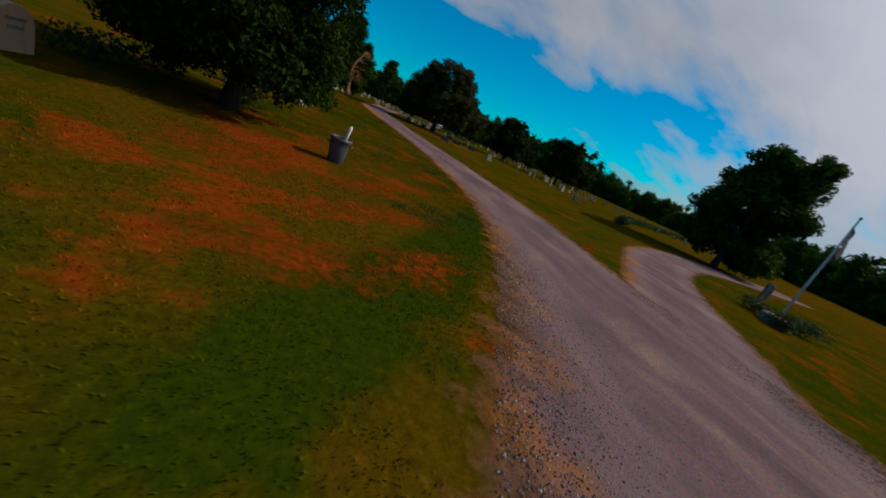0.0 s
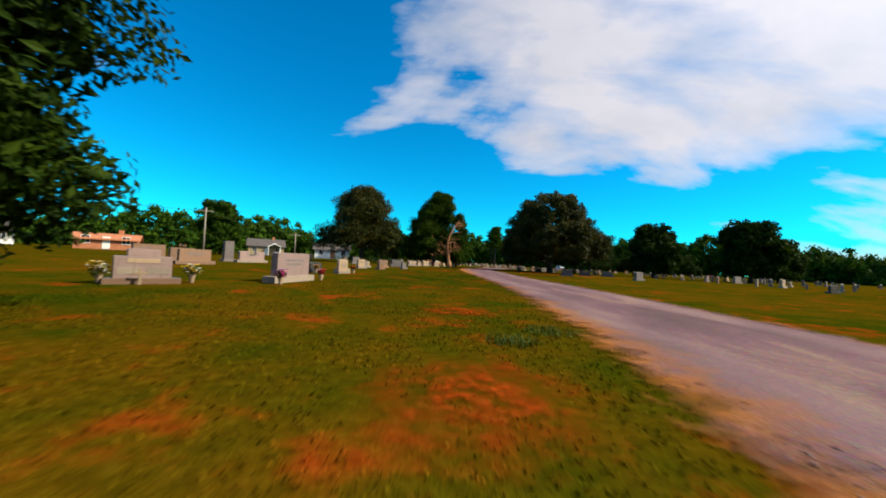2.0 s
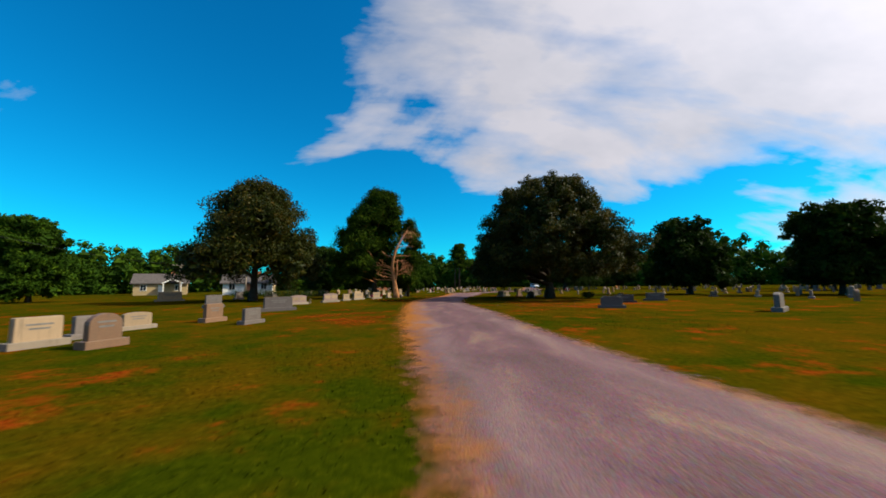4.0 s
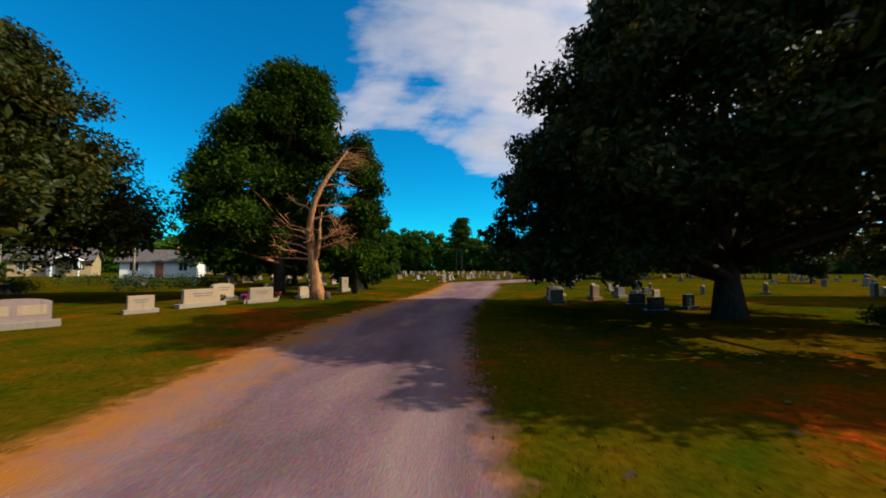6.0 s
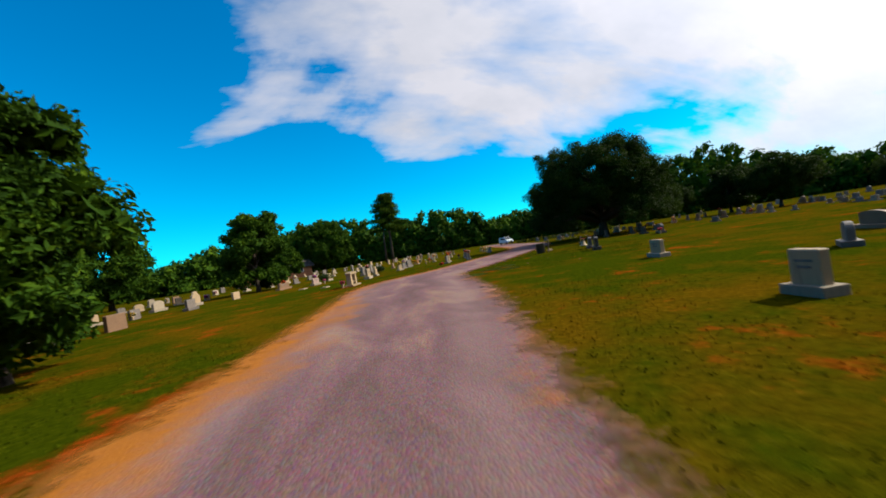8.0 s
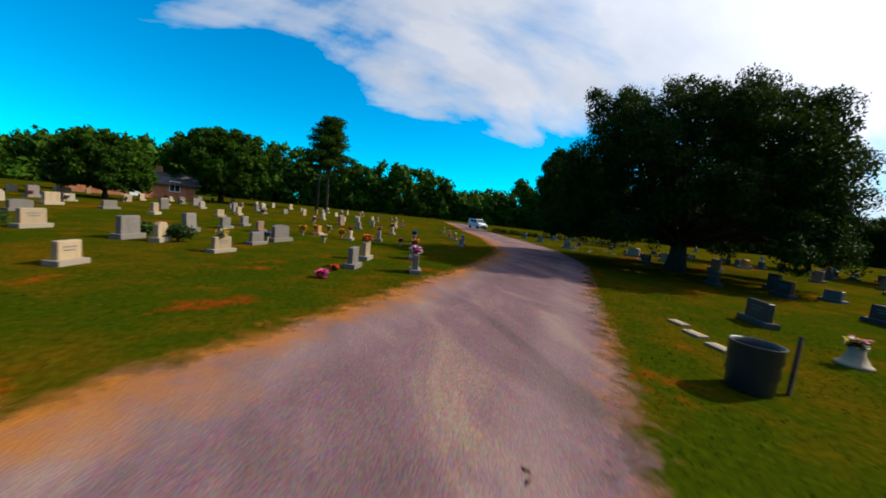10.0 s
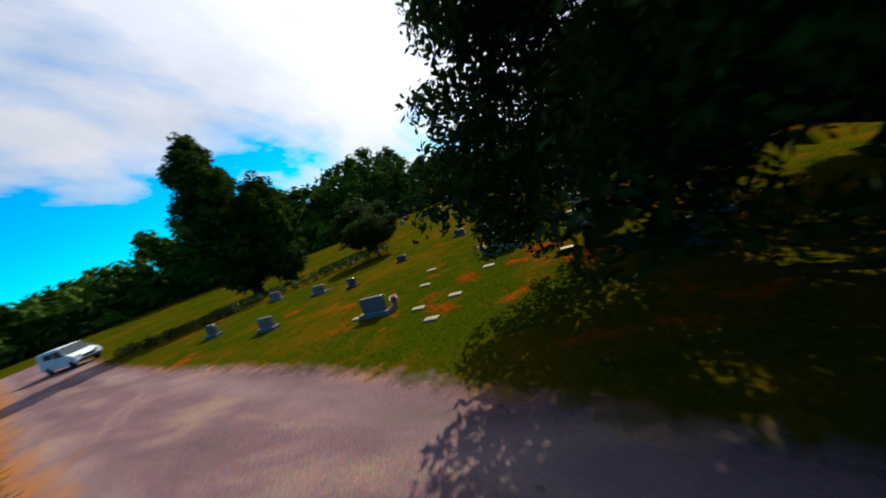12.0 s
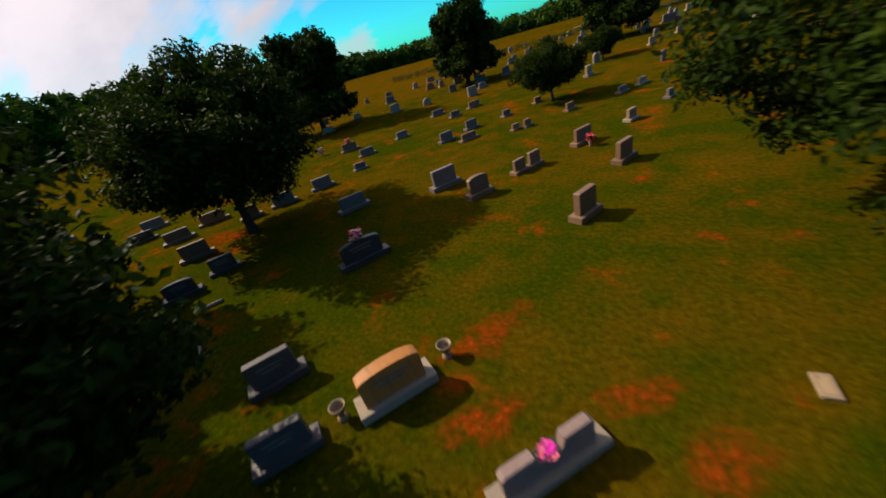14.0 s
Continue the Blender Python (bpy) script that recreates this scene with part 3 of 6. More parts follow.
ROAD = make_road("road", [(-9, -62, 5.5), (-4, -52, 6), (-0.45, -45, 7.0), (1.75, -39.5, 6.8), (2.5, -34, 4.6), (3.0, -27, 4.2), (2.2, -16, 4.0), (0.9, -6, 3.8),
                          (0.2, 1, 3.8), (-0.1, 6, 4.0), (-0.9, 14, 3.8), (-0.8, 21, 3.9), (0.1, 27, 3.7), (1.4, 33, 3.7), (2.6, 40, 4.4), (3.3, 47.0, 4.8), (5.9, 50.0, 4.3), (8.5, 53.2, 4.1), (11.1, 56.7, 4.0), (12.8, 59.0, 3.9), (17.4, 65.5, 4.2), (19.9, 72, 4.4), (21.4, 77.5, 4.2), (22.6, 84, 4.0), (24.3, 92, 4.0), (26.6, 101, 4.0), (31, 122, 4.0)],
                 0.014, "rutted pale gravel drive winding through the cemetery")
make_road("side_road", [(2.6, -39.2, 4.2), (5.5, -36.2, 3.6), (9.5, -31.5, 3.2), (14.5, -26.8, 3.4), (24, -22, 3.4), (45, -18, 3.4)], 0.008,
          "narrow gravel lane branching off the main drive")
for row in ((-3.0, -35.4, 1.6, 0.9, 20, 1), (-4.6, -38.2, 1.5, 1.1, 0, 2), (-3.5, -33.6, 1.3, 0.8, 60, 3), (-6.2, -34.5, 2.2, 1.3, 10, 4), (-0.8, -28.6, 1.3, 1.0, 40, 5),
            (-1.2, -24.5, 1.1, 0.8, 0, 6), (5.6, -31.1, 1.0, 0.6, 30, 7), (-3.9, 4.6, 1.4, 1.2, 0, 8), (-5.2, 3.4, 1.2, 0.9, 40, 9), (-6.5, 9.5, 1.7, 0.8, 0, 10),
            (-4.6, 21.5, 1.7, 1.3, 30, 11), (-3.2, 33.0, 1.0, 2.6, 75, 12), (5.6, 12.0, 2.2, 1.3, 0, 13), (4.4, 7.6, 1.4, 0.8, 20, 14), (4.9, 55.2, 1.0, 0.5, 40, 15),
            (48.6, 64.3, 2.3, 1.0, 10, 16), (28.4, 70.6, 0.5, 1.0, 0, 17), (33.7, 68.8, 0.9, 0.6, 20, 18), (27.4, 72.6, 0.9, 0.7, 0, 19), (25.2, 72.6, 0.9, 0.6, 60, 20),
            (31.6, 69.6, 1.0, 0.7, 10, 21), (36.4, 69.0, 1.1, 0.6, 50, 22), (33.2, 64.2, 0.5, 0.25, 0, 23), (34.4, 61.2, 0.5, 0.3, 20, 24), (29.8, 66.2, 1.0, 0.6, 0, 25),
            (-0.4, 50.0, 1.6, 0.6, 20, 26), (1.8, 46.8, 0.9, 0.5, 0, 27), (38.6, 72.4, 1.4, 0.7, 20, 28), (33.0, 83.4, 1.2, 0.6, 0, 29), (26.4, 73.4, 0.5, 0.4, 0, 30), (29.0, 70.4, 1.2, 1.6, 20, 31), (27.9, 71.2, 0.5, 0.9, 0, 32), (31.5, 71.5, 1.3, 0.6, 30, 33), (34.6, 68.2, 0.9, 0.5, 40, 34), (32.0, 73.2, 1.0, 0.5, 10, 35), (27.0, 69.2, 1.6, 1.0, 50, 36), (30.6, 67.0, 1.0, 0.7, 0, 37), (36.8, 67.4, 1.4, 0.7, 45, 38), (-5.6, 24.0, 1.6, 1.2, 30, 39), (-2.9, 18.5, 0.8, 2.6, 95, 40), (-4.8, 7.0, 1.6, 1.0, 20, 41), (4.8, 15.2, 1.9, 1.2, 0, 42), (-2.6, -37.5, 1.6, 0.8, 30, 43), (-6.5, 24.6, 2.8, 1.2, -35, 44), (-4.3, 21.8, 2.4, 1.7, -40, 45), (-3.3, 19.4, 1.2, 2.0, 0, 46), (-1.5, 29.6, 0.7, 2.6, -8, 47), (-0.9, 34.5, 0.6, 2.6, -14, 48), (-4.0, 2.6, 1.8, 1.6, 10, 49), (-6.4, 5.6, 2.2, 1.4, 30, 50)):
    worn = 0.78 if row[0] > 25 else 1.0
    clay_patch(row[0], row[1], row[2] * worn, row[3] * worn, row[4], row[5])

# ---- headstones ----

STONE_KIND = {"grey_granite": "grey granite", "pale_marble": "weathered pale marble", "rose_granite": "brownish pink granite", "dark_granite": "dark polished granite", "shaded_grey_granite": "dark shade-toned grey granite", "pink_granite": "pale pink granite",
              "orange_granite": "sunlit orange granite", "cast_concrete": "cast concrete"}
STYLE_KIND = {"flat": "square-shouldered", "serp": "curved-top", "round": "round-topped", "slant": "slanted low", "wing": "double", "rock": "rough-hewn"}


def tablet_outline(w, h, style):
    x = w / 2
    if style == "serp":
        top = [(x * math.cos(a), h - 0.16 * h + 0.16 * h * math.sin(a)) for a in np.linspace(0.25, math.pi - 0.25, 9)]
        return [(-x, 0), (x, 0), (x, h * 0.84)] + [(px * 0.97, pz) for px, pz in top] + [(-x, h * 0.84)]
    if style == "round":
        rise = min(x, h * 0.4)
        return [(-x, 0), (x, 0)] + [(x * math.cos(a), h - rise + rise * math.sin(a)) for a in np.linspace(0, math.pi, 11)]
    if style == "rock":
        return [(-x, 0), (x, 0), (x * 1.02, h * 0.45), (x * 0.94, h * 0.85), (x * 0.6, h), (-x * 0.1, h * 0.96), (-x * 0.62, h * 1.01), (-x * 0.96, h * 0.83), (-x * 1.02, h * 0.4)]
    return [(-x, 0), (x, 0), (x * 0.985, h * 0.97), (x * 0.93, h), (-x * 0.93, h), (-x * 0.985, h * 0.97)]


def headstone(x, y, w, h, mat, style="flat", turn=90, base=True, words=2, lean=0.0, depth=None, group="headstones", note="", plate=False):
    """One grave marker: a ground slab, the upright tablet and, where they show, its unreadable lines of lettering."""
    label = f"{STYLE_KIND[style]} {STONE_KIND[mat.name]} headstone{' on a low base' if base else ' set in the grass'}{note}"
    root = thing("headstone", x, y, ground_z(x, y) - 0.02, turn, label, "headstone", group)
    d = depth or max(0.14, min(0.26, h * 0.24))
    bh = 0.0
    if base:
        bh = min(0.2, 0.22 * h)
        part("base", box_mesh("base", (w * 1.22 + 0.06, d + 0.2, bh + 0.02), CAST if mat in (PALE, BLUSH, RUST) else mat, 0.012), root)
    th = h - bh
    if style == "slant":
        bm = bmesh.new()
        add_box(bm, -w / 2, -d, bh, w / 2, d, h)
        for v in bm.verts:
            if v.co.z > h - 0.01 and v.co.y < 0:
                v.co.y = d * 0.1
        bmesh.ops.bevel(bm, geom=bm.edges[:], offset=0.01, segments=1, affect="EDGES")
        me = from_bm(bm, "tablet", mat)
    elif style == "wing":
        me = outline_mesh("tablet", [(-w / 2, 0), (-w * 0.08, 0), (w * 0.08, 0), (w / 2, 0), (w / 2, th * 0.9), (w * 0.46, th), (w * 0.16, th), (w * 0.12, th * 0.55), (-w * 0.12, th * 0.55), (-w * 0.16, th), (-w * 0.46, th), (-w / 2, th * 0.9)], d, mat)
    else:
        me = outline_mesh("tablet", tablet_outline(w, th, style), d, mat)
    tab = part("tablet", me, root, at=pose(0, 0, bh, lean, 0, 0) if style != "slant" else None)
    if plate:
        for side in (-1, 1):
            for px in (-0.24, 0.24):
                part("plate", box_mesh("plate", (w * 0.38, 0.012, th * 0.42), PALE, 0.003, z0=th * 0.3, offset=(w * px, side * (d / 2 + 0.002))), tab, "paler name plate")
    elif words and style not in ("slant", "rock"):
        for side in (-1, 1):
            bm = bmesh.new()
            for k in range(words):
                bw = w * (0.56 - 0.12 * k)
                z = th * (0.66 - 0.17 * k)
                add_box(bm, -bw / 2, side * (d / 2 + 0.001) - 0.004, z, bw / 2, side * (d / 2 + 0.001) + 0.004, z + th * 0.07)
            part("lettering", from_bm(bm, "lettering", INK), tab, "worn carved lettering")
    return root


def flat_marker(x, y, w=0.6, d=0.32, turn=90, mat=PALE, tilt=0.0):
    root = thing("grave_plate", x, y, ground_z(x, y), turn, f"flat {STONE_KIND[mat.name]} grave plate laid flush in the lawn", "grave plate", "flat grave plates")
    part("slab", box_mesh("slab", (w, d, 0.07), mat, 0.01, z0=-0.025), root, at=pose(0, 0, 0, tilt, 0, 0))
    part("plaque", box_mesh("plaque", (w * 0.7, d * 0.5, 0.008), PALE, 0.002, z0=0.044), root, at=pose(0, 0, 0, tilt, 0, 0))


def bouquet(x, y, z, w, colours, label, seed, vase=True, vase_mat=PALE):
    """Silk flowers: a vase or pot, leaves, and many petals in a few colours."""
    rng = np.random.default_rng(seed)
    root = thing("grave_flowers", x, y, z + ground_z(x, y), rng.random() * 90, label, "flowers", "flowers on the graves")
    vh = 0.22 if vase else 0.0
    if vase:
        part("vase", lathe_mesh("vase", [(0.045, 0), (0.06, 0.02), (0.05, 0.06), (0.075, 0.16), (0.085, 0.22), (0.07, 0.215), (0.05, 0.15)], vase_mat, 12), root)
    n = 80
    heads = np.clip(rng.normal(size=(n, 3)), -1.5, 1.5) * np.array([w * 0.22, w * 0.22, w * 0.17]) + np.array([0, 0, vh + w * 0.26])
    heads[:, 2] = np.maximum(heads[:, 2], 0.03)
    verts, tone = [], []
    pal = np.array(colours, float)
    for p in heads:
        c = pal[rng.integers(len(pal))]
        for k in range(6):
            a = k * math.pi / 3 + rng.random()
            u = np.array([math.cos(a), math.sin(a), 0.5]) * 0.045 * (0.8 + 0.5 * rng.random())
            s = np.array([-math.sin(a), math.cos(a), 0]) * 0.02
            verts += [p, p + u * 0.6 + s, p + u, p + u * 0.6 - s]
            tone += [c] * 4
    me = from_arrays("petals", np.array(verts), np.arange(len(verts)).reshape(-1, 4), PETAL)
    col = np.column_stack([np.array(tone), np.ones(len(tone))]).astype(np.float32)
    me.attributes.new("tone", "FLOAT_COLOR", "POINT").data.foreach_set("color", col.ravel())
    tagged(part("petals", me, root), kind="stuff")
    v, f = leaf_cloud(rng, [(0, 0, vh + w * 0.22)], [w * 0.36], 110, 0.045, 0.8, 0.2)
    v[:, 2] = np.maximum(v[:, 2], 0.012)
    tagged(part("greenery", from_arrays("greenery", v, f, BUSH_LEAF), root), kind="stuff")


RED, PINK, YEL, WHT, PUR, ORG, MAG, BLU = (0.62, 0.02, 0.02), (0.75, 0.16, 0.25), (0.75, 0.50, 0.03), (0.75, 0.72, 0.68), (0.16, 0.04, 0.42), (0.80, 0.20, 0.02), (0.80, 0.03, 0.45), (0.10, 0.20, 0.60)
A1, A2, A3 = 75, 70, 82

# west side, from the gate on


def tiered_monument(x, y, turn):
    """A wide stepped stone: plinth, broad lower block, narrower crown block and three inset plates."""
    root = thing("headstone", x, y, -0.02, turn, "stepped pink granite family headstone with tan inset plates", "headstone", "headstones")
    part("base", box_mesh("base", (1.5, 0.52, 0.16), ROSE, 0.012), root)
    body = part("tablet", box_mesh("tablet", (1.12, 0.28, 0.54), BLUSH, 0.015, z0=0.15), root)
    part("crown_block", outline_mesh("crown_block", [(-0.32, 0.685), (0.32, 0.685), (0.32, 0.83), (0.29, 0.86), (-0.29, 0.88), (-0.32, 0.85)], 0.24, BLUSH), root)
    for side in (-1, 1):
        for px, pz, w, h, m in ((0, 0.53, 0.62, 0.11, PALE), (-0.28, 0.25, 0.44, 0.17, CAST), (0.28, 0.25, 0.44, 0.17, CAST)):
            part("plate", box_mesh("plate", (w, 0.012, h), m, 0.003, z0=pz, offset=(px, side * 0.143)), body, "pale inset name plate")


tiered_monument(-9.1, -23.1, 52)
headstone(-7.0, -19.9, 1.75, 0.95, BLUSH, "flat", A1 + 10)
headstone(-17.6, -11.5, 1.9, 0.9, ROSE, "flat", A1)
headstone(-19.7, -3.0, 2.4, 0.95, BLUSH, "wing", A1)
headstone(-21.5, -3.4, 0.85, 1.7, GREY, "flat", A1)
headstone(-9.2, -9.8, 0.85, 0.75, PALE, "serp", A1)
headstone(-10.5, -2.5, 0.9, 0.75, PALE, "flat", A1)
headstone(-8.8, -2.6, 0.7, 0.82, ROSE, "round", A1)
headstone(-9.3, -13.3, 0.85, 0.55, DARK, "serp", A1)
headstone(-8.1, -12.6, 0.8, 0.6, PALE, "flat", A1)
headstone(-18.4, -0.9, 1.3, 0.8, PALE, "flat", A1)
headstone(-20.2, -9.5, 1.6, 0.95, ROSE, "flat", A1)
headstone(-25.3, -6.8, 2.2, 1.1, ROSE, "flat", A1)
headstone(-10.8, -3.8 + 3, 0.9, 0.65, GREY, "flat", A1)
headstone(-11.2, 1.2, 0.9, 0.6, PALE, "serp", A1)
headstone(-10.1, 3.6, 0.8, 0.75, ROSE, "flat", A1)
headstone(-8.0, 2.6, 0.8, 0.6, GREY, "flat", A1)
headstone(-11.0, -32.5, 0.72, 0.95, PALE, "round", A1, base=False)
headstone(-15.4, -29.2, 1.7, 0.5, GREY, "flat", A1)
headstone(-17.0, -27.0, 1.5, 0.55, GREY, "flat", A1)
# beside the drive, before the cedar
headstone(-10.3, 9.9, 1.6, 0.82, SHADED_GREY, "flat", 45)
headstone(-31.0, 29.0, 2.2, 1.05, PALE, "flat", 50)
headstone(-16.8, 14.2, 1.0, 0.9, GREY, "flat", 50)
headstone(-12.1, 17.4, 1.25, 0.74, BLUSH, "serp", 48, plate=True)
headstone(-10.6, 20.7, 1.35, 0.79, BLUSH, "serp", 50, plate=True)
headstone(-10.1, 24.0, 0.75, 0.63, PALE, "flat", 55)
headstone(-10.1, 28.6, 1.1, 0.85, PALE, "serp", A2)
headstone(-9.3, 31.6, 0.75, 0.72, PALE, "flat", A2)
headstone(-25.2, 32.3, 1.0, 0.9, GREY, "flat", A2)
headstone(-9.4, 26.1, 1.45, 0.73, PALE, "flat", 65)
headstone(-7.9, 27.9, 1.15, 0.7, PALE, "flat", 60)
headstone(-6.9, 30.3, 0.65, 0.62, PALE, "rock", A2)
headstone(-6.2, 35.3, 0.72, 0.95, PALE, "flat", A2)
headstone(-5.6, 37.3, 0.55, 0.7, PALE, "flat", A2)
headstone(-13.3, 48.6, 0.75, 0.84, GREY, "flat", A2)
headstone(-26.7, 42.8, 1.2, 0.85, DARK, "flat", A2)
headstone(-19.6, 45.2, 1.2, 0.85, DARK, "flat", A2)
headstone(-10.7, 44.0, 0.85, 0.78, GREY, "serp", A2)
headstone(-10.0, 45.6, 0.85, 0.72, PALE, "flat", A2)
# east of the drive, beyond the magnolia
headstone(8.5, 8.4, 1.08, 0.66, SHADED_GREY, "rock", -12, note=" with rough edges")
headstone(11.8, 13.6, 1.2, 0.55, DARK, "flat", -10)
headstone(15.1, 15.6, 1.25, 0.6, SHADED_GREY, "flat", -10)
headstone(23.2, 20.6, 0.5, 0.5, DARK, "flat", 0)
headstone(15.2, 21.0, 0.45, 0.45, DARK, "flat", 0)
headstone(8.3, 30.6, 0.5, 0.8, PALE, "round", A3)
headstone(8.5, 26.6, 0.7, 0.55, DARK, "flat", 10)
headstone(12.7, 34.4, 0.5, 0.8, PALE, "round", A3)
headstone(5.6, 28.0, 0.62, 0.62, GREY, "flat", 20)
headstone(7.9, 29.4, 0.5, 0.75, ROSE, "flat", 30)
headstone(6.0, 30.0, 0.66, 0.64, GREY, "flat", 20)
headstone(7.0, 32.0, 0.5, 0.55, PALE, "serp", 30)
headstone(7.2, 34.0, 0.4, 0.6, PALE, "flat", A3)
headstone(10.4, 40.2, 0.5, 0.55, PALE, "flat", A3)
headstone(11.8, 36.4, 0.45, 0.55, GREY, "round", 40)
headstone(11.5, 34.5, 0.6, 0.5, DARK, "flat", 30)
headstone(10.5, 32.4, 0.62, 0.62, GREY, "flat", 30)
headstone(12.3, 32.8, 0.55, 0.45, DARK, "flat", 30)
headstone(9.8, 30.7, 0.6, 0.65, GREY, "serp", 30)
headstone(8.8, 27.4, 0.42, 0.6, PALE, "flat", 30)
headstone(11.2, 29.9, 0.5, 0.5, PALE, "flat", 30)
headstone(9.9, 25.5, 0.62, 0.6, DARK, "flat", 30)
headstone(8.0, 24.4, 0.72, 0.58, DARK, "flat", 20)
# the west lawn past the bend
headstone(1.0, 55.9, 0.72, 0.72, PALE, "flat", A1)
headstone(1.5, 57.9, 0.5, 0.52, PALE, "flat", A1)
headstone(-5.8, 60.8, 1.5, 0.55, ROSE, "flat", A1)
headstone(-3.1, 59.3, 1.0, 0.58, BLUSH, "serp", A1)
headstone(-2.7, 63.7, 0.8, 0.65, PALE, "flat", A1)
headstone(0.4, 62.6, 0.75, 0.75, GREY, "flat", A1)
headstone(1.4, 62.3, 0.42, 0.65, PALE, "rock", A1)
headstone(1.0, 65.9, 0.62, 0.8, GREY, "flat", A1, lean=-4)
headstone(3.5, 60.9, 0.62, 0.48, PALE, "flat", 60)
headstone(4.0, 63.3, 0.6, 0.48, GREY, "flat", 60)
headstone(4.6, 64.8, 0.9, 0.7, GREY, "serp", 60)
headstone(3.2, 68.2, 0.6, 0.55, ROSE, "flat", A1)
headstone(1.9, 71.1, 0.6, 0.55, GREY, "flat", A1)
headstone(1.6, 68.6, 0.7, 0.6, GREY, "serp", A1)
headstone(-1.0, 77.3, 0.8, 0.5, PALE, "flat", A1)
headstone(7.3, 59.4, 0.52, 0.62, GREY, "flat", 68, note=" in a pair")
headstone(7.8, 61.2, 0.52, 0.62, PALE, "flat", 68, note=" in a pair")
headstone(9.1, 59.1, 0.55, 0.58, GREY, "flat", 80)
headstone(9.66, 62.0, 0.62, 0.58, GREY, "flat", A1)
headstone(7.5, 67.6, 0.5, 0.5, PALE, "flat", A1)
headstone(5.9, 69.2, 0.6, 0.5, RUST, "flat", A1)
headstone(10.2, 64.8, 0.5, 0.5, GREY, "flat", 80)
headstone(9.0, 68.0, 0.4, 0.65, GREY, "round", A1)
headstone(8.4, 77.7, 0.5, 0.95, PALE, "round", A1)
headstone(11.2, 69.2, 0.6, 0.55, PALE, "flat", A1)
headstone(13.8, 68.5, 0.44, 0.52, GREY, "flat", A1)
headstone(14.4, 69.9, 0.45, 0.66, GREY, "flat", A1, lean=3)
headstone(14.9, 72.8, 0.5, 0.6, PALE, "serp", A1)
headstone(16.5, 80.9, 0.5, 0.6, PALE, "flat", A1)
headstone(12.0, 81.7, 0.6, 0.55, PALE, "flat", A1)
headstone(12.5, 84.3, 0.6, 0.6, PALE, "flat", A1)
headstone(10.7, 89.7, 0.6, 0.6, PALE, "flat", A1)
headstone(13.6, 90.8, 0.5, 0.6, PALE, "flat", A1)
headstone(11.1, 93.8, 0.6, 0.6, PALE, "serp", A1)
headstone(10.7, 67.0, 0.55, 0.6, GREY, "serp", A1)
headstone(15.2, 75.1, 0.55, 0.6, PALE, "flat", A1)
headstone(10.6, 73.9, 0.75, 0.55, PALE, "serp", A1)
headstone(8.5, 76.7, 0.55, 0.55, GREY, "flat", A1)
# east lawn by the big oak
headstone(13.7, 49.0, 0.85, 0.66, SHADED_GREY, "serp", 62)
headstone(21.8, 54.6, 0.8, 0.55, DARK, "flat", 70)
headstone(21.1, 52.1, 1.05, 0.67, SHADED_GREY, "round", 62)
headstone(12.9, 47.2, 0.85, 0.7, DARK, "serp", 62)
headstone(23.4, 58.0, 0.7, 0.66, DARK, "flat", 70)
headstone(22.3, 59.9, 0.6, 0.62, DARK, "flat", 70)
headstone(16.6, 54.6, 0.8, 0.58, DARK, "flat", 62)
headstone(28.9, 55.1, 0.6, 0.45, GREY, "flat", 80)
headstone(25.7, 59.7, 0.5, 0.72, DARK, "flat", 80)
headstone(25.6, 57.6, 0.62, 0.46, GREY, "flat", 80)
headstone(26.0, 67.0, 0.7, 0.6, DARK, "flat", 85)
headstone(28.0, 66.2, 0.55, 0.5, GREY, "flat", 85)
# south-east lawn
headstone(25.7, 74.9, 0.8, 0.58, GREY, "flat", 90)
headstone(26.6, 80.6, 0.75, 0.52, GREY, "flat", 90)
headstone(27.4, 85.2, 0.65, 0.6, GREY, "rock", 90)
headstone(30.6, 81.6, 0.72, 0.44, GREY, "flat", 90)
headstone(30.2, 79.2, 0.4, 0.42, DARK, "flat", 90)
headstone(31.9, 86.2, 0.8, 0.5, GREY, "flat", 90)
headstone(29.9, 72.0, 1.0, 0.72, PALE, "serp", 98, depth=0.18)
headstone(30.3, 69.3, 0.85, 0.66, PALE, "flat", 96)
headstone(30.5, 65.8, 0.6, 0.75, PALE, "flat", 92)
headstone(34.5, 73.5, 0.5, 0.3, DARK, "flat", 92)
headstone(33.2, 78.2, 0.5, 0.32, DARK, "flat", 92)
headstone(35.6, 63.2, 0.68, 0.75, ROSE, "flat", 62)
headstone(34.8, 59.6, 0.7, 0.68, ROSE, "flat", 62)
headstone(36.2, 57.4, 0.85, 0.6, ROSE, "flat", 58)
headstone(34.6, 55.2, 0.5, 0.48, PALE, "flat", 60)
headstone(37.3, 52.0, 0.55, 0.4, ROSE, "flat", 60)
headstone(38.0, 59.9, 0.5, 0.5, ROSE, "flat", 60)
headstone(37.6, 59.4, 0.5, 0.56, ROSE, "flat", 60)
headstone(38.9, 61.6, 0.72, 0.7, ROSE, "serp", 55)
headstone(40.5, 60.7, 0.92, 0.72, GREY, "flat", 55)
headstone(43.6, 62.2, 0.95, 0.56, GREY, "flat", 55)
headstone(40.9, 65.4, 1.1, 0.68, DARK, "serp", 55)
headstone(48.1, 61.4, 0.9, 0.55, GREY, "flat", 55)
headstone(47.2, 59.8, 0.85, 0.52, GREY, "flat", 55)
headstone(46.5, 57.7, 0.55, 0.36, GREY, "flat", 55)
headstone(47.7, 55.3, 0.8, 0.4, GREY, "flat", 55)
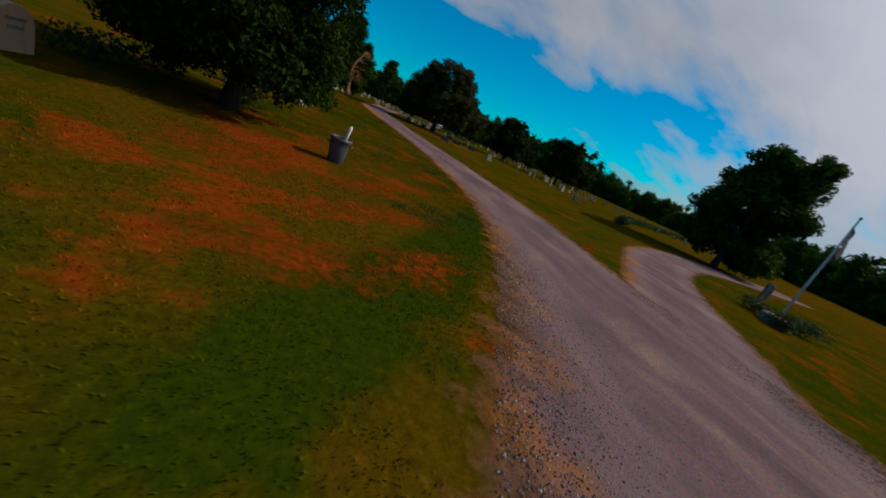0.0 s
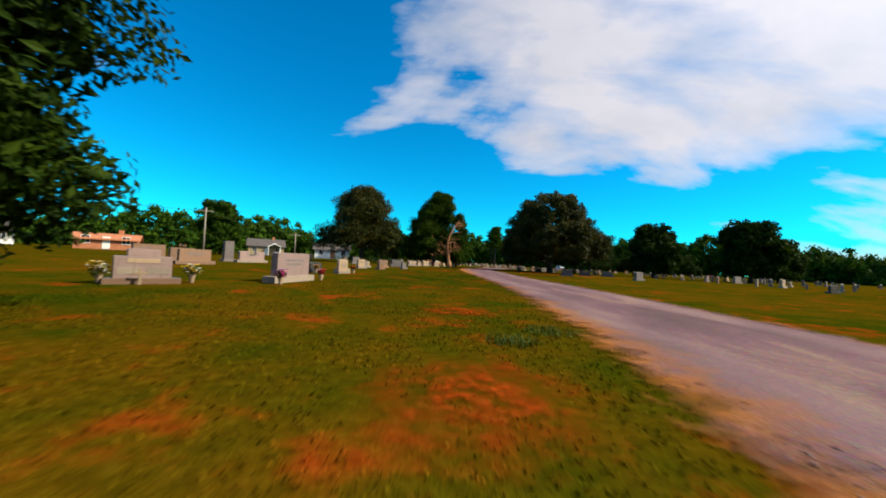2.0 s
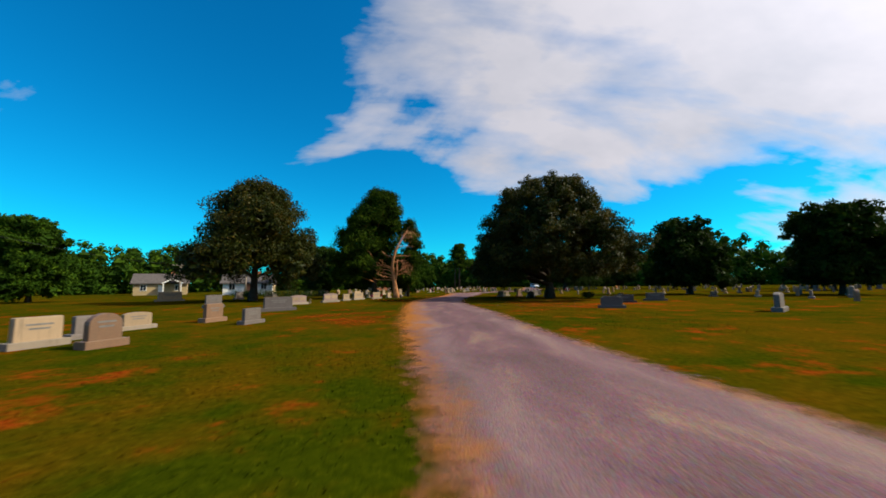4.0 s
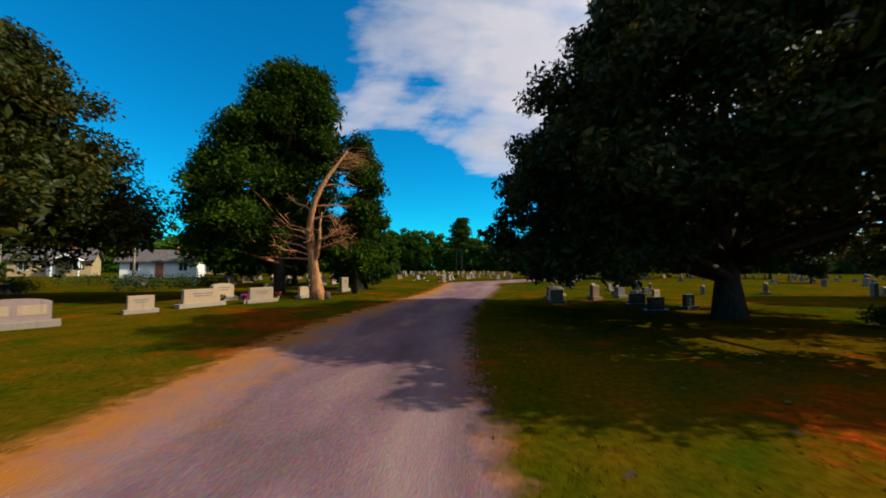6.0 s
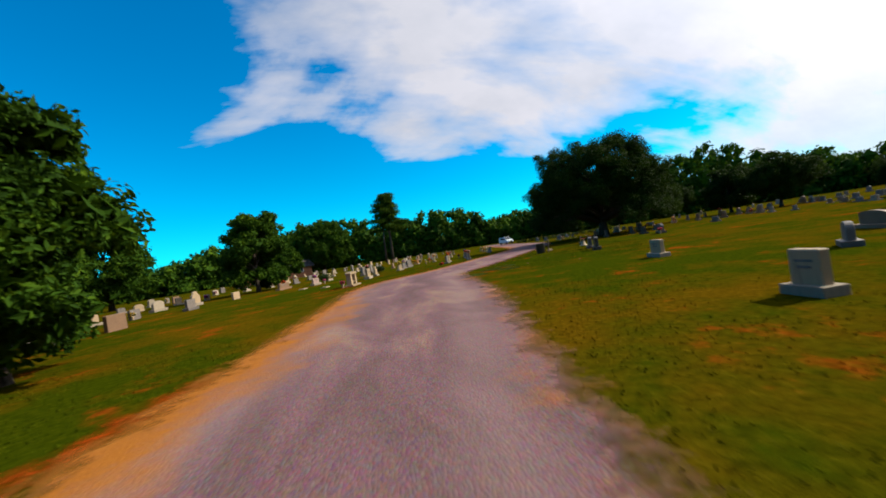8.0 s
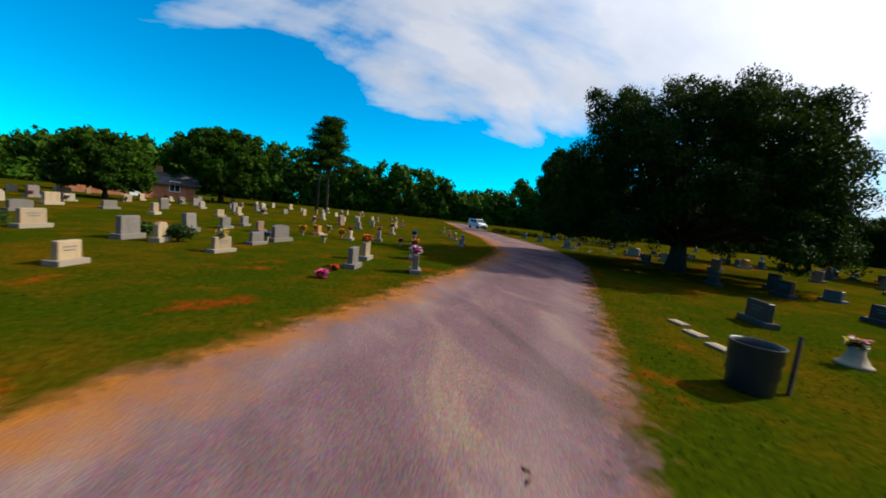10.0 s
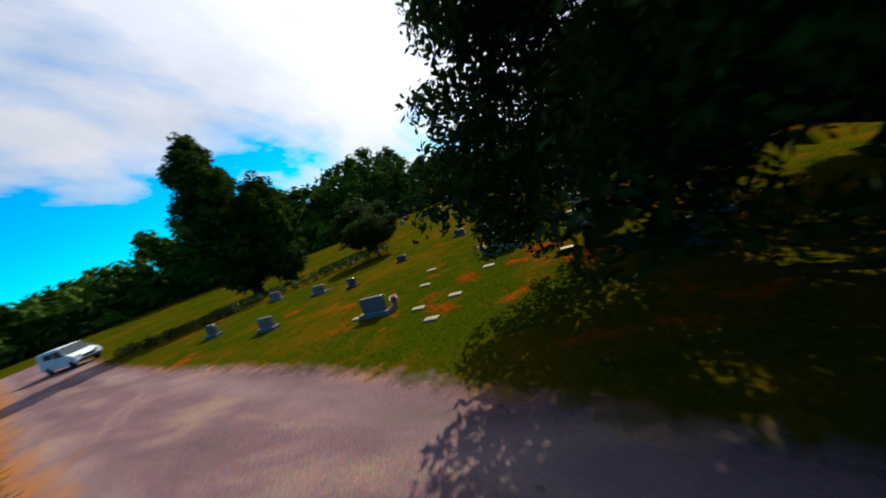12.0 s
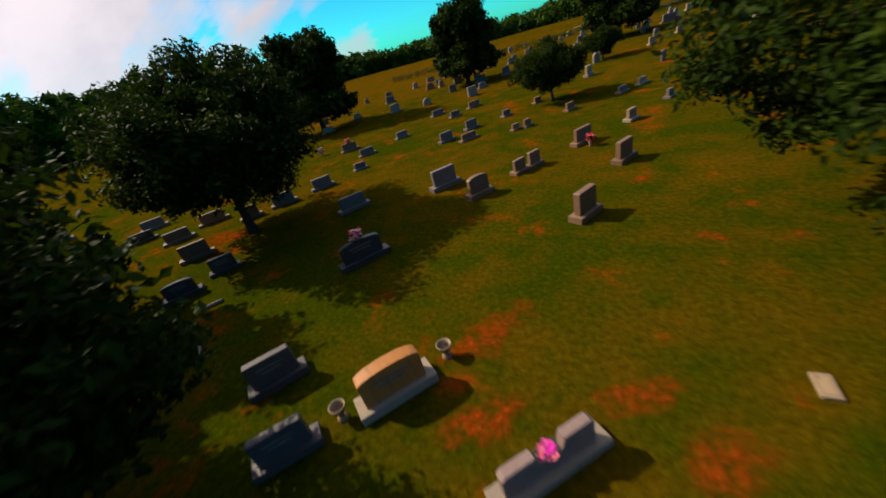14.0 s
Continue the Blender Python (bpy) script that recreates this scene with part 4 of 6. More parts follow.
headstone(50.0, 53.9, 0.9, 0.5, ROSE, "flat", 55)
headstone(42.3, 52.8, 0.7, 0.5, GREY, "flat", 58)
headstone(41.7, 54.9, 0.85, 0.36, ROSE, "flat", 58)
headstone(43.0, 54.7, 0.72, 0.5, GREY, "flat", 58)
headstone(46.9, 52.6, 0.7, 0.42, GREY, "flat", 58)
headstone(44.8, 49.0, 0.7, 0.38, GREY, "flat", 58)
headstone(46.7, 47.6, 0.9, 0.4, GREY, "flat", 58)
headstone(40.8, 51.1, 0.5, 0.36, GREY, "flat", 58)
headstone(39.5, 54.3, 0.4, 0.32, ROSE, "flat", 58)
headstone(39.0, 54.0, 0.4, 0.38, ROSE, "flat", 58)
headstone(44.2, 46.9, 0.9, 0.44, ROSE, "flat", 58)
headstone(39.5, 48.9, 0.5, 0.34, ROSE, "flat", 58)
headstone(35.0, 49.8, 0.6, 0.34, GREY, "flat", 58)
headstone(34.1, 48.5, 0.6, 0.36, PALE, "flat", 58)
headstone(33.1, 52.4, 0.4, 0.4, GREY, "flat", 58)
headstone(46.0, 67.5, 0.82, 0.54, DARK, "serp", 55)
headstone(48.2, 65.6, 0.9, 0.6, ROSE, "flat", 55)
headstone(45.8, 66.2, 0.72, 0.54, DARK, "flat", 55)
headstone(51.2, 64.5, 0.95, 0.5, GREY, "flat", 55)
headstone(53.9, 64.6, 0.9, 0.46, DARK, "flat", 55)
headstone(55.2, 63.4, 0.95, 0.5, GREY, "flat", 55)
headstone(51.1, 62.9, 1.0, 0.5, ROSE, "flat", 55)
headstone(48.9, 62.6, 0.7, 0.55, ROSE, "flat", 55)
headstone(43.1, 69.5, 0.9, 0.62, DARK, "flat", 55)
headstone(40.2, 69.2, 0.8, 0.66, SHADED_GREY, "flat", 55)
headstone(37.85, 68.9, 1.0, 0.74, RUST, "serp", 53, depth=0.24)
headstone(38.95, 70.2, 0.76, 0.6, SHADED_GREY, "flat", 52)
headstone(35.45, 69.4, 1.25, 0.55, BLUSH, "wing", 49)
headstone(36.3, 76.0, 0.62, 0.36, DARK, "flat", 80)
headstone(40.5, 76.2, 0.9, 0.38, DARK, "flat", 80)
headstone(40.0, 75.0, 0.62, 0.36, GREY, "flat", 80)
headstone(35.9, 74.2, 0.45, 0.28, DARK, "flat", 80)
headstone(42.6, 73.9, 0.8, 0.36, ROSE, "flat", 80)
headstone(24.5, -2.6, 1.2, 0.6, DARK, "flat", 30)
headstone(30.6, 16.3, 2.0, 0.85, GREY, "flat", 40)
headstone(14.3, 4.8, 1.2, 0.85, GREY, "serp", 40)
headstone(27.7, 5.9, 1.0, 0.8, PALE, "flat", 40)


FAR_FLOWERS = (("red", (RED, PINK)), ("yellow and white", (YEL, WHT)), ("orange", (ORG, YEL)), ("purple", (PUR, MAG)), ("white", (WHT, WHT, PINK)))


def far_rows():
    """Ranks of smaller stones across the farther lawns."""
    rng = np.random.default_rng(11)
    mats, styles = (PALE, PALE, GREY, GREY, ROSE, CAST), ("flat", "serp", "round", "flat")
    spots = []
    for y in np.arange(42, 112, 5.5):
        for x in np.arange(-26, 9.0, 2.6):
            if 34 < y < 80 and x > -9.5 + (y > 70) * 3:
                continue
            spots.append((x + rng.normal() * 0.35 + (y - 40) * 0.12, y + rng.normal() * 0.5, 0.55 + 0.5 * rng.random(), 0.5 + 0.35 * rng.random(), 78))
    for y in np.arange(33, 100, 4.6):
        for x in np.arange(16, 66, 4.2):
            if y > 44 and x < 57 or x < 12 + (y - 33) * 0.35:
                continue
            spots.append((x + rng.normal() * 0.5, y + rng.normal() * 0.6, 0.5 + 0.5 * rng.random(), 0.45 + 0.35 * rng.random(), 62))
    for y in np.arange(2, 34, 4.4):
        for x in np.arange(26, 60, 3.6):
            spots.append((x + rng.normal() * 0.5, y + rng.normal() * 0.6, 0.6 + 0.5 * rng.random(), 0.5 + 0.35 * rng.random(), 50))
    for x, y, w, h, turn in spots:
        if rng.random() < 0.72:
            m = mats[rng.integers(len(mats))]
            headstone(x, y, w, h, m, styles[rng.integers(4)], turn + rng.normal() * 4, base=rng.random() < 0.5, words=0, group="far headstones")
            if x < 12 and rng.random() < 0.3:
                hue = FAR_FLOWERS[rng.integers(len(FAR_FLOWERS))]
                bouquet(x + 0.1, y - 0.35, 0.0, 0.42, hue[1], f"{hue[0]} flowers in a vase before a far headstone", int(rng.integers(9999)))


far_rows()

for row in ((26.0, 72.5), (27.6, 74.2), (28.1, 72.1), (28.0, 69.7), (24.6, 72.6), (25.5, 73.4), (29.5, 74.8), (27.5, 76.0), (25.7, 75.6), (32.6, 67.6)):
    flat_marker(row[0], row[1], 0.36, 0.2, 92)
for row in ((14.0, 54.5), (13.6, 53.8), (13.3, 53.1)):
    flat_marker(row[0], row[1], 0.42, 0.24, 80)
flat_marker(45.2, 68.6, 0.62, 0.25, 55, GREY, 20)
flat_marker(44.5, 67.7, 0.62, 0.25, 55, GREY, 20)
flat_marker(-1.6, 53.6, 0.6, 0.4, 75)
flat_marker(-3.4, 56.0, 0.6, 0.4, 75)

# flowers
bouquet(-9.62, -23.68, 0.0, 0.56, (YEL, WHT), "bright yellow and white flowers in a stone vase", 1)
bouquet(-8.42, -22.35, 0.0, 0.52, (YEL, WHT), "yellow and white flowers in a stone vase", 2)
bouquet(-6.6, -21.2, 0.0, 0.40, (PUR, PINK, MAG), "purple and pink flowers in a white vase", 3)
bouquet(-6.5, -18.7, 0.0, 0.32, (RED, PINK), "red flowers in a vase beside a headstone", 4)
bouquet(-12.6, 16.2, 0.0, 0.36, (RED, WHT), "red and white flowers in a vase", 5)
bouquet(-11.5, 18.3, 0.0, 0.30, (YEL, WHT), "pale yellow flowers in a vase", 6)
bouquet(-9.1, 27.0, 0.0, 0.36, (YEL, WHT, PUR), "mixed yellow and white flowers in a vase", 7)
bouquet(-8.2, 27.1, 0.0, 0.36, (PUR, PINK, MAG), "purple and pink flowers in a vase", 8)
bouquet(-7.5, 28.7, 0.0, 0.32, (RED, PINK), "red flowers in a vase", 9)
bouquet(3.5, 60.9, 0.47, 0.42, (YEL, WHT, YEL), "yellow and white saddle of flowers on a headstone", 10, False)
bouquet(4.2, 64.2, 0.0, 0.34, (PUR, BLU), "purple flowers beside a headstone", 11)
bouquet(5.2, 68.0, 0.0, 0.55, (ORG, YEL), "large orange flowers on a grave", 12)
bouquet(6.5, 57.7, 0.0, 0.36, (MAG, PINK, RED), "pink and red flowers lying on the grass", 13, False)
bouquet(6.8, 58.8, 0.0, 0.26, (ORG, RED), "small orange flowers on the grass", 14, False)
bouquet(9.1, 59.1, 0.56, 0.42, (MAG, PINK, WHT), "bright pink saddle of flowers on a headstone", 15, False)
bouquet(7.8, 61.2, 0.60, 0.45, (ORG, RED), "orange and red saddle of flowers on a headstone", 16, False)
bouquet(6.3, 65.2, 0.0, 0.30, (YEL, WHT), "pale yellow flowers on the grass", 17)
bouquet(7.1, 68.4, 0.0, 0.45, (ORG, YEL, RED), "orange flowers in a vase", 18)
bouquet(9.66, 62.0, 0.56, 0.40, (RED, ORG, YEL), "red and orange saddle of flowers on a headstone", 19, False)
bouquet(5.7, 70.5, 0.0, 0.45, (YEL, ORG), "yellow flowers in a vase", 20)
bouquet(10.7, 67.0, 0.58, 0.40, (PUR, BLU), "violet saddle of flowers on a headstone", 21, False)
bouquet(9.9, 66.4, 0.0, 0.30, (RED, PINK), "red flowers in a vase", 22)
bouquet(10.6, 73.9, 0.53, 0.45, (RED, PINK, WHT), "red saddle of flowers on a headstone", 23, False)
bouquet(-5.6, 60.0, 0.5, 0.40, (RED, ORG), "red flowers on a low headstone", 24, False)
bouquet(9.0, 68.0, 0.6, 0.34, (ORG, WHT, PINK), "orange and white saddle of flowers on a headstone", 51, False)
bouquet(7.5, 67.6, 0.48, 0.36, (YEL, ORG, RED), "yellow and red saddle of flowers on a headstone", 52, False)
bouquet(6.4, 70.8, 0.0, 0.4, (YEL, WHT), "yellow and white flowers in a vase", 53)
bouquet(-0.2, 50.2, 0.0, 0.30, (RED, MAG), "red flowers beside a memorial arch", 25)
bouquet(15.0, 74.4, 0.0, 0.34, (YEL, WHT, ORG), "yellow and white flowers in a vase", 26)
bouquet(15.3, 52.3, 0.3, 0.34, (YEL, WHT, PINK), "yellow and pink flowers on a small white stand", 27, False)
bouquet(20.5, 51.5, 0.0, 0.32, (RED, PINK), "red flowers in a vase beside a headstone", 28)
bouquet(21.7, 52.8, 0.0, 0.30, (RED, PINK), "red flowers in a vase beside a headstone", 29)
bouquet(35.45, 69.4, 0.32, 0.2, (MAG, MAG, PINK), "bright magenta flowers between two joined headstones", 30, False)
bouquet(35.9, 57.9, 0.0, 0.38, (RED, RED, PINK), "red flowers at the end of a headstone", 31)
bouquet(40.9, 65.4, 0.66, 0.45, (PINK, WHT, RED), "pink saddle of flowers on a dark headstone", 32, False)
bouquet(50.0, 53.9, 0.48, 0.45, (RED, PINK), "pink and red flowers on a low headstone", 33, False)
bouquet(52.1, 54.2, 0.0, 0.5, (BLU, WHT, RED), "blue and white flowers on the grass", 34)
bouquet(36.9, 72.4, 0.0, 0.42, (YEL, ORG), "yellow flowers on the grass", 35, False)
bouquet(29.7, 72.7, 0.0, 0.30, (RED, WHT), "red and white flowers in a white vase", 36)
bouquet(30.0, 71.3, 0.0, 0.26, (WHT, PINK), "white flowers in a dark vase", 37, True, DARK)
bouquet(26.0, 74.4, 0.0, 0.26, (WHT, PINK), "white flowers in a vase", 38)
bouquet(-20.2, -9.5, 0.93, 0.5, (ORG, WHT), "orange and white saddle of flowers on a headstone", 39, False)
bouquet(1.0, 55.9, 0.70, 0.40, (RED, WHT, PINK), "red and white saddle of flowers on a headstone", 60, False)
bouquet(-10.8, -27.2, 0.0, 0.5, (RED, BLU, YEL, PUR), "bright mixed flowers in a vase under the oak", 61)
bouquet(-2.4, 58.9, 0.0, 0.26, (MAG, PINK), "small pink flowers beside a headstone", 62)
bouquet(-13.0, 18.1, 0.0, 0.34, (RED, WHT), "red and white flowers in a vase beside a headstone", 63)
bouquet(-9.0, -13.8, 0.0, 0.34, (RED, YEL), "red and yellow flowers in a vase", 40)
bouquet(-7.7, -12.0, 0.0, 0.34, (YEL, RED), "yellow flowers in a vase", 41)
bouquet(-3.1, 59.3, 0.56, 0.40, (MAG, PUR), "violet saddle of flowers on a headstone", 42, False)


def urn(x, y):
    """An empty flared bronze urn on a foot."""
    root = thing("urn", x, y, ground_z(x, y), 0, "empty dark bronze urn beside an orange headstone", "urn", "bronze urns")
    part("bowl", lathe_mesh("bowl", [(0.09, 0.0), (0.09, 0.03), (0.045, 0.06), (0.045, 0.1), (0.09, 0.17), (0.115, 0.27), (0.135, 0.29), (0.115, 0.29), (0.09, 0.2), (0.02, 0.14)], BRONZE, 16), root)


urn(37.35, 68.05)
urn(38.5, 69.5)

# ---- trees ----

gate_boughs = [(2.4 * math.cos(radians(a)), 2.4 * math.sin(radians(a)), 1.75 + 0.35 * (k % 3), 1.05) for k, a in enumerate(range(185, 330, 18))]
gate_oak = tree_meshes(3, 8.4, 3.35, 1.15, 0.24, 125000, 0.075, OAK_LEAF, BARK, "spread", 70, lean=(1.3, -0.6), drop=1.2, shell=0.3, inner=1.6, boughs=gate_boughs)
plant_tree(gate_oak, -7.8, -29.5, "broad dark oak with low boughs over red clay")
plant_tree(gate_oak, -38.0, -23.0, "dark oak behind a row of stones", turn=120, size=0.9)
def magnolia_reach(a, z):
    """Low boughs spread widest towards the south-east; the dome above them is lopsided the other way."""
    off = (math.degrees(a) + 60 + 180) % 360 - 180
    return 1.0 + (0.30 * math.exp(-(off / 48) ** 2) if z < 6.2 else -0.10 * math.exp(-(off / 60) ** 2))


magnolia = tree_meshes(17, 12.4, 7.2, 1.6, 0.40, 140000, 0.095, MAG_LEAF, BARK, n=185, inner=1.6, sprays=8,
                       boughs=[(6.1 * math.cos(radians(a)), 6.1 * math.sin(radians(a)), 1.6 + 0.3 * (k % 2), 0.7) for k, a in enumerate(range(150, 215, 16))]
                       + [(-7.1, 4.6, 3.15, 0.35), (-6.6, 4.4, 3.5, 0.5), (-7.4, 5.0, 3.1, 0.25), (-6.0, 4.2, 4.1, 0.75), (-5.6, 4.4, 5.2, 0.9), (-6.4, 2.8, 4.6, 0.8), (-5.0, 5.0, 6.4, 1.0)]
                       + [(-6.2, 2.5, 1.75, 0.6), (-5.4, 2.7, 1.5, 0.65), (-6.5, 3.6, 2.5, 0.7), (-4.8, 4.1, 1.6, 0.7), (-3.9, 4.2, 1.5, 0.7), (-6.9, 3.0, 2.8, 0.55), (-5.6, 4.0, 2.4, 0.8), (-4.2, 5.2, 2.2, 0.9), (-5.2, 3.4, 3.2, 0.9)],
                       profile=((2.6, 6.5), (3.6, 7.1), (5.4, 7.1), (7.4, 6.3), (9.0, 5.4), (10.3, 4.3), (11.4, 2.7)), reach=magnolia_reach)
plant_tree(magnolia, 9.6, 23.0, "tall magnolia with glossy dark leaves beside the drive")
west_magnolia = tree_meshes(6, 12.4, 7.0, 2.6, 0.42, 80000, 0.125, MAG_LEAF, BARK, "cone", 72, drop=1.2, shell=0.35)
plant_tree(west_magnolia, -20.0, 25.8, "dense bronze-tinged magnolia on the far side of the graves", turn=70, size=0.97)
oak_skirt = [(6.2 * math.cos(radians(a)), 6.2 * math.sin(radians(a)), 1.7 + 0.5 * (k % 3), 0.95) for k, a in enumerate(range(-20, 120, 12))]
oak_skirt += [(-4.4, 2.4, 8.6, 1.0), (-2.6, 2.0, 9.3, 0.9), (1.6, -2.0, 9.1, 1.1), (3.4, -5.0, 5.4, 1.1), (6.9, 2.4, 4.4, 1.2), (7.1, 3.2, 3.4, 1.1), (7.2, 1.0, 3.0, 1.0), (6.8, -0.6, 2.4, 1.0), (8.3, -0.4, 3.3, 0.9), (8.5, -1.0, 2.7, 0.7), (7.5, -1.5, 2.0, 0.8), (6.3, -2.2, 1.4, 0.7), (8.0, 0.7, 4.2, 1.0), (7.6, -0.2, 5.2, 0.9)]
oak_skirt += [(-6.3, 1.7, 2.1, 0.75), (-5.5, 2.2, 1.75, 0.7), (-6.0, 2.8, 2.4, 0.75), (-5.0, 1.1, 1.9, 0.7), (-5.2, -0.4, 1.95, 0.7), (-4.2, 2.6, 1.8, 0.7), (-5.5, -2.0, 2.1, 0.8), (-3.6, 4.4, 2.0, 0.9), (-5.9, 0.4, 2.6, 0.9)]
oak_skirt += [(6.0 * math.cos(radians(a)), 6.0 * math.sin(radians(a)), 1.8 + 0.5 * (k % 2), 0.9) for k, a in enumerate(range(-100, -20, 14))]


def oak_reach(a, z):
    """The oak is cut back where it leans over the drive, and reaches out over the lawn to the east."""
    deg = math.degrees(a) % 360
    return 1.0 + 0.05 * math.exp(-((deg - 105) / 24) ** 2) + 0.18 * math.exp(-(((deg + 170) % 360 - 180) / 26) ** 2) + 0.04 * math.sin(3 * a)


drive_oak = tree_meshes(8, 9.9, 7.2, 1.9, 0.46, 175000, 0.072, OAK_LEAF, BARK, n=150, inner=1.35, sprays=8, boughs=oak_skirt,
                        profile=((2.8, 6.3), (3.8, 7.0), (5.6, 7.0), (7.2, 6.0), (8.4, 4.8), (9.2, 3.2)), reach=oak_reach)
plant_tree(drive_oak, 24.8, 64.0, "wide spreading oak shading the bend of the drive")
lawn_oak = tree_meshes(9, 5.9, 3.9, 1.5, 0.17, 42000, 0.08, OAK_LEAF, BARK, n=46, inner=1.7, sprays=7,
                       profile=((1.9, 2.5), (2.6, 3.6), (3.5, 3.8), (4.4, 3.0), (5.0, 1.7)), reach=lambda a, z: 1.0 + 0.12 * math.sin(2 * a + 0.7))
round_oak = tree_meshes(14, 8.3, 3.6, 1.4, 0.26, 24000, 0.18, OAK_LEAF, BARK, "spread", 64, drop=1.2)
broad_oak = tree_meshes(13, 12.6, 8.2, 1.8, 0.40, 38000, 0.20, WOOD_LEAF, BARK, n=110, inner=1.8, sprays=7,
                        profile=((2.2, 6.6), (4.0, 8.0), (6.6, 8.2), (9.0, 6.6), (10.6, 4.6), (11.4, 2.8)), reach=lambda a, z: 1.0 + 0.07 * math.sin(3 * a))
tall_oak = tree_meshes(12, 13.5, 5.4, 1.4, 0.36, 28000, 0.24, WOOD_LEAF, BARK, "spread", 66, drop=1.2)
plant_tree(lawn_oak, 41.2, 72.6, "small shade tree with a thin dark trunk on the lawn", size=0.9)
plant_tree(lawn_oak, 47.3, 63.7, "spreading shade tree above dark headstones", turn=130, size=1.05)
plant_tree(round_oak, 49.0, 34.5, "dense round oak below the grassy slope", turn=50, size=0.85)
plant_tree(lawn_oak, 38.6, 49.2, "slim young tree among the headstones", turn=200, size=0.55)
plant_tree(lawn_oak, 36.6, 36.3, "low round tree at the edge of the lawn", turn=20, size=0.42)
plant_tree(round_oak, 58.5, 46.4, "tall thin-crowned tree beyond the graves", turn=160, size=0.9)
plant_tree(round_oak, 35.7, 21.4, "round oak standing among far headstones", turn=90, size=0.98)
plant_tree(round_oak, 26.5, 28.5, "round oak at the end of a row of graves", turn=10, size=0.98)
plant_tree(round_oak, 48.1, 70.3, "lawn tree with a full crown", turn=220, size=0.7)
plant_tree(lawn_oak, 44.2, 87.8, "small spreading tree near the hedge", turn=80, size=0.75)
plant_tree(lawn_oak, 37.4, 82.4, "small tree with bright lower leaves", turn=310, size=0.52)
plant_tree(tall_oak, 32.4, -17.0, "huge dark oak beyond the lane", turn=20, size=0.86)
plant_tree(broad_oak, -13.4, 89.0, "low rounded green tree behind the far rows", turn=60, size=0.5)
plant_tree(broad_oak, -9.2, 108.2, "full rounded green tree behind the far rows", turn=150, size=0.88)
plant_tree(tall_oak, -29.0, 78.0, "tall full tree at the west edge of the lawn", turn=250, size=0.8)
plant_tree(tall_oak, -5.5, 38.6, "slender sunlit tree beside the row of graves", turn=210, size=0.41)
plant_tree(tall_oak, -8.6, 64.0, "green tree behind the cedar", turn=100, size=0.49)
plant_tree(broad_oak, -12.8, 43.5, "sunlit leafy tree close behind the cedar", turn=140, size=0.6)
plant_tree(round_oak, -20.5, 50.0, "leafy tree behind the west graves", turn=40, size=0.9)
plant_tree(tall_oak, -48.0, 30.0, "tree beside the houses", turn=300, size=0.7)
plant_tree(tall_oak, -30.0, 62.0, "tree beside the houses", turn=30, size=0.75)


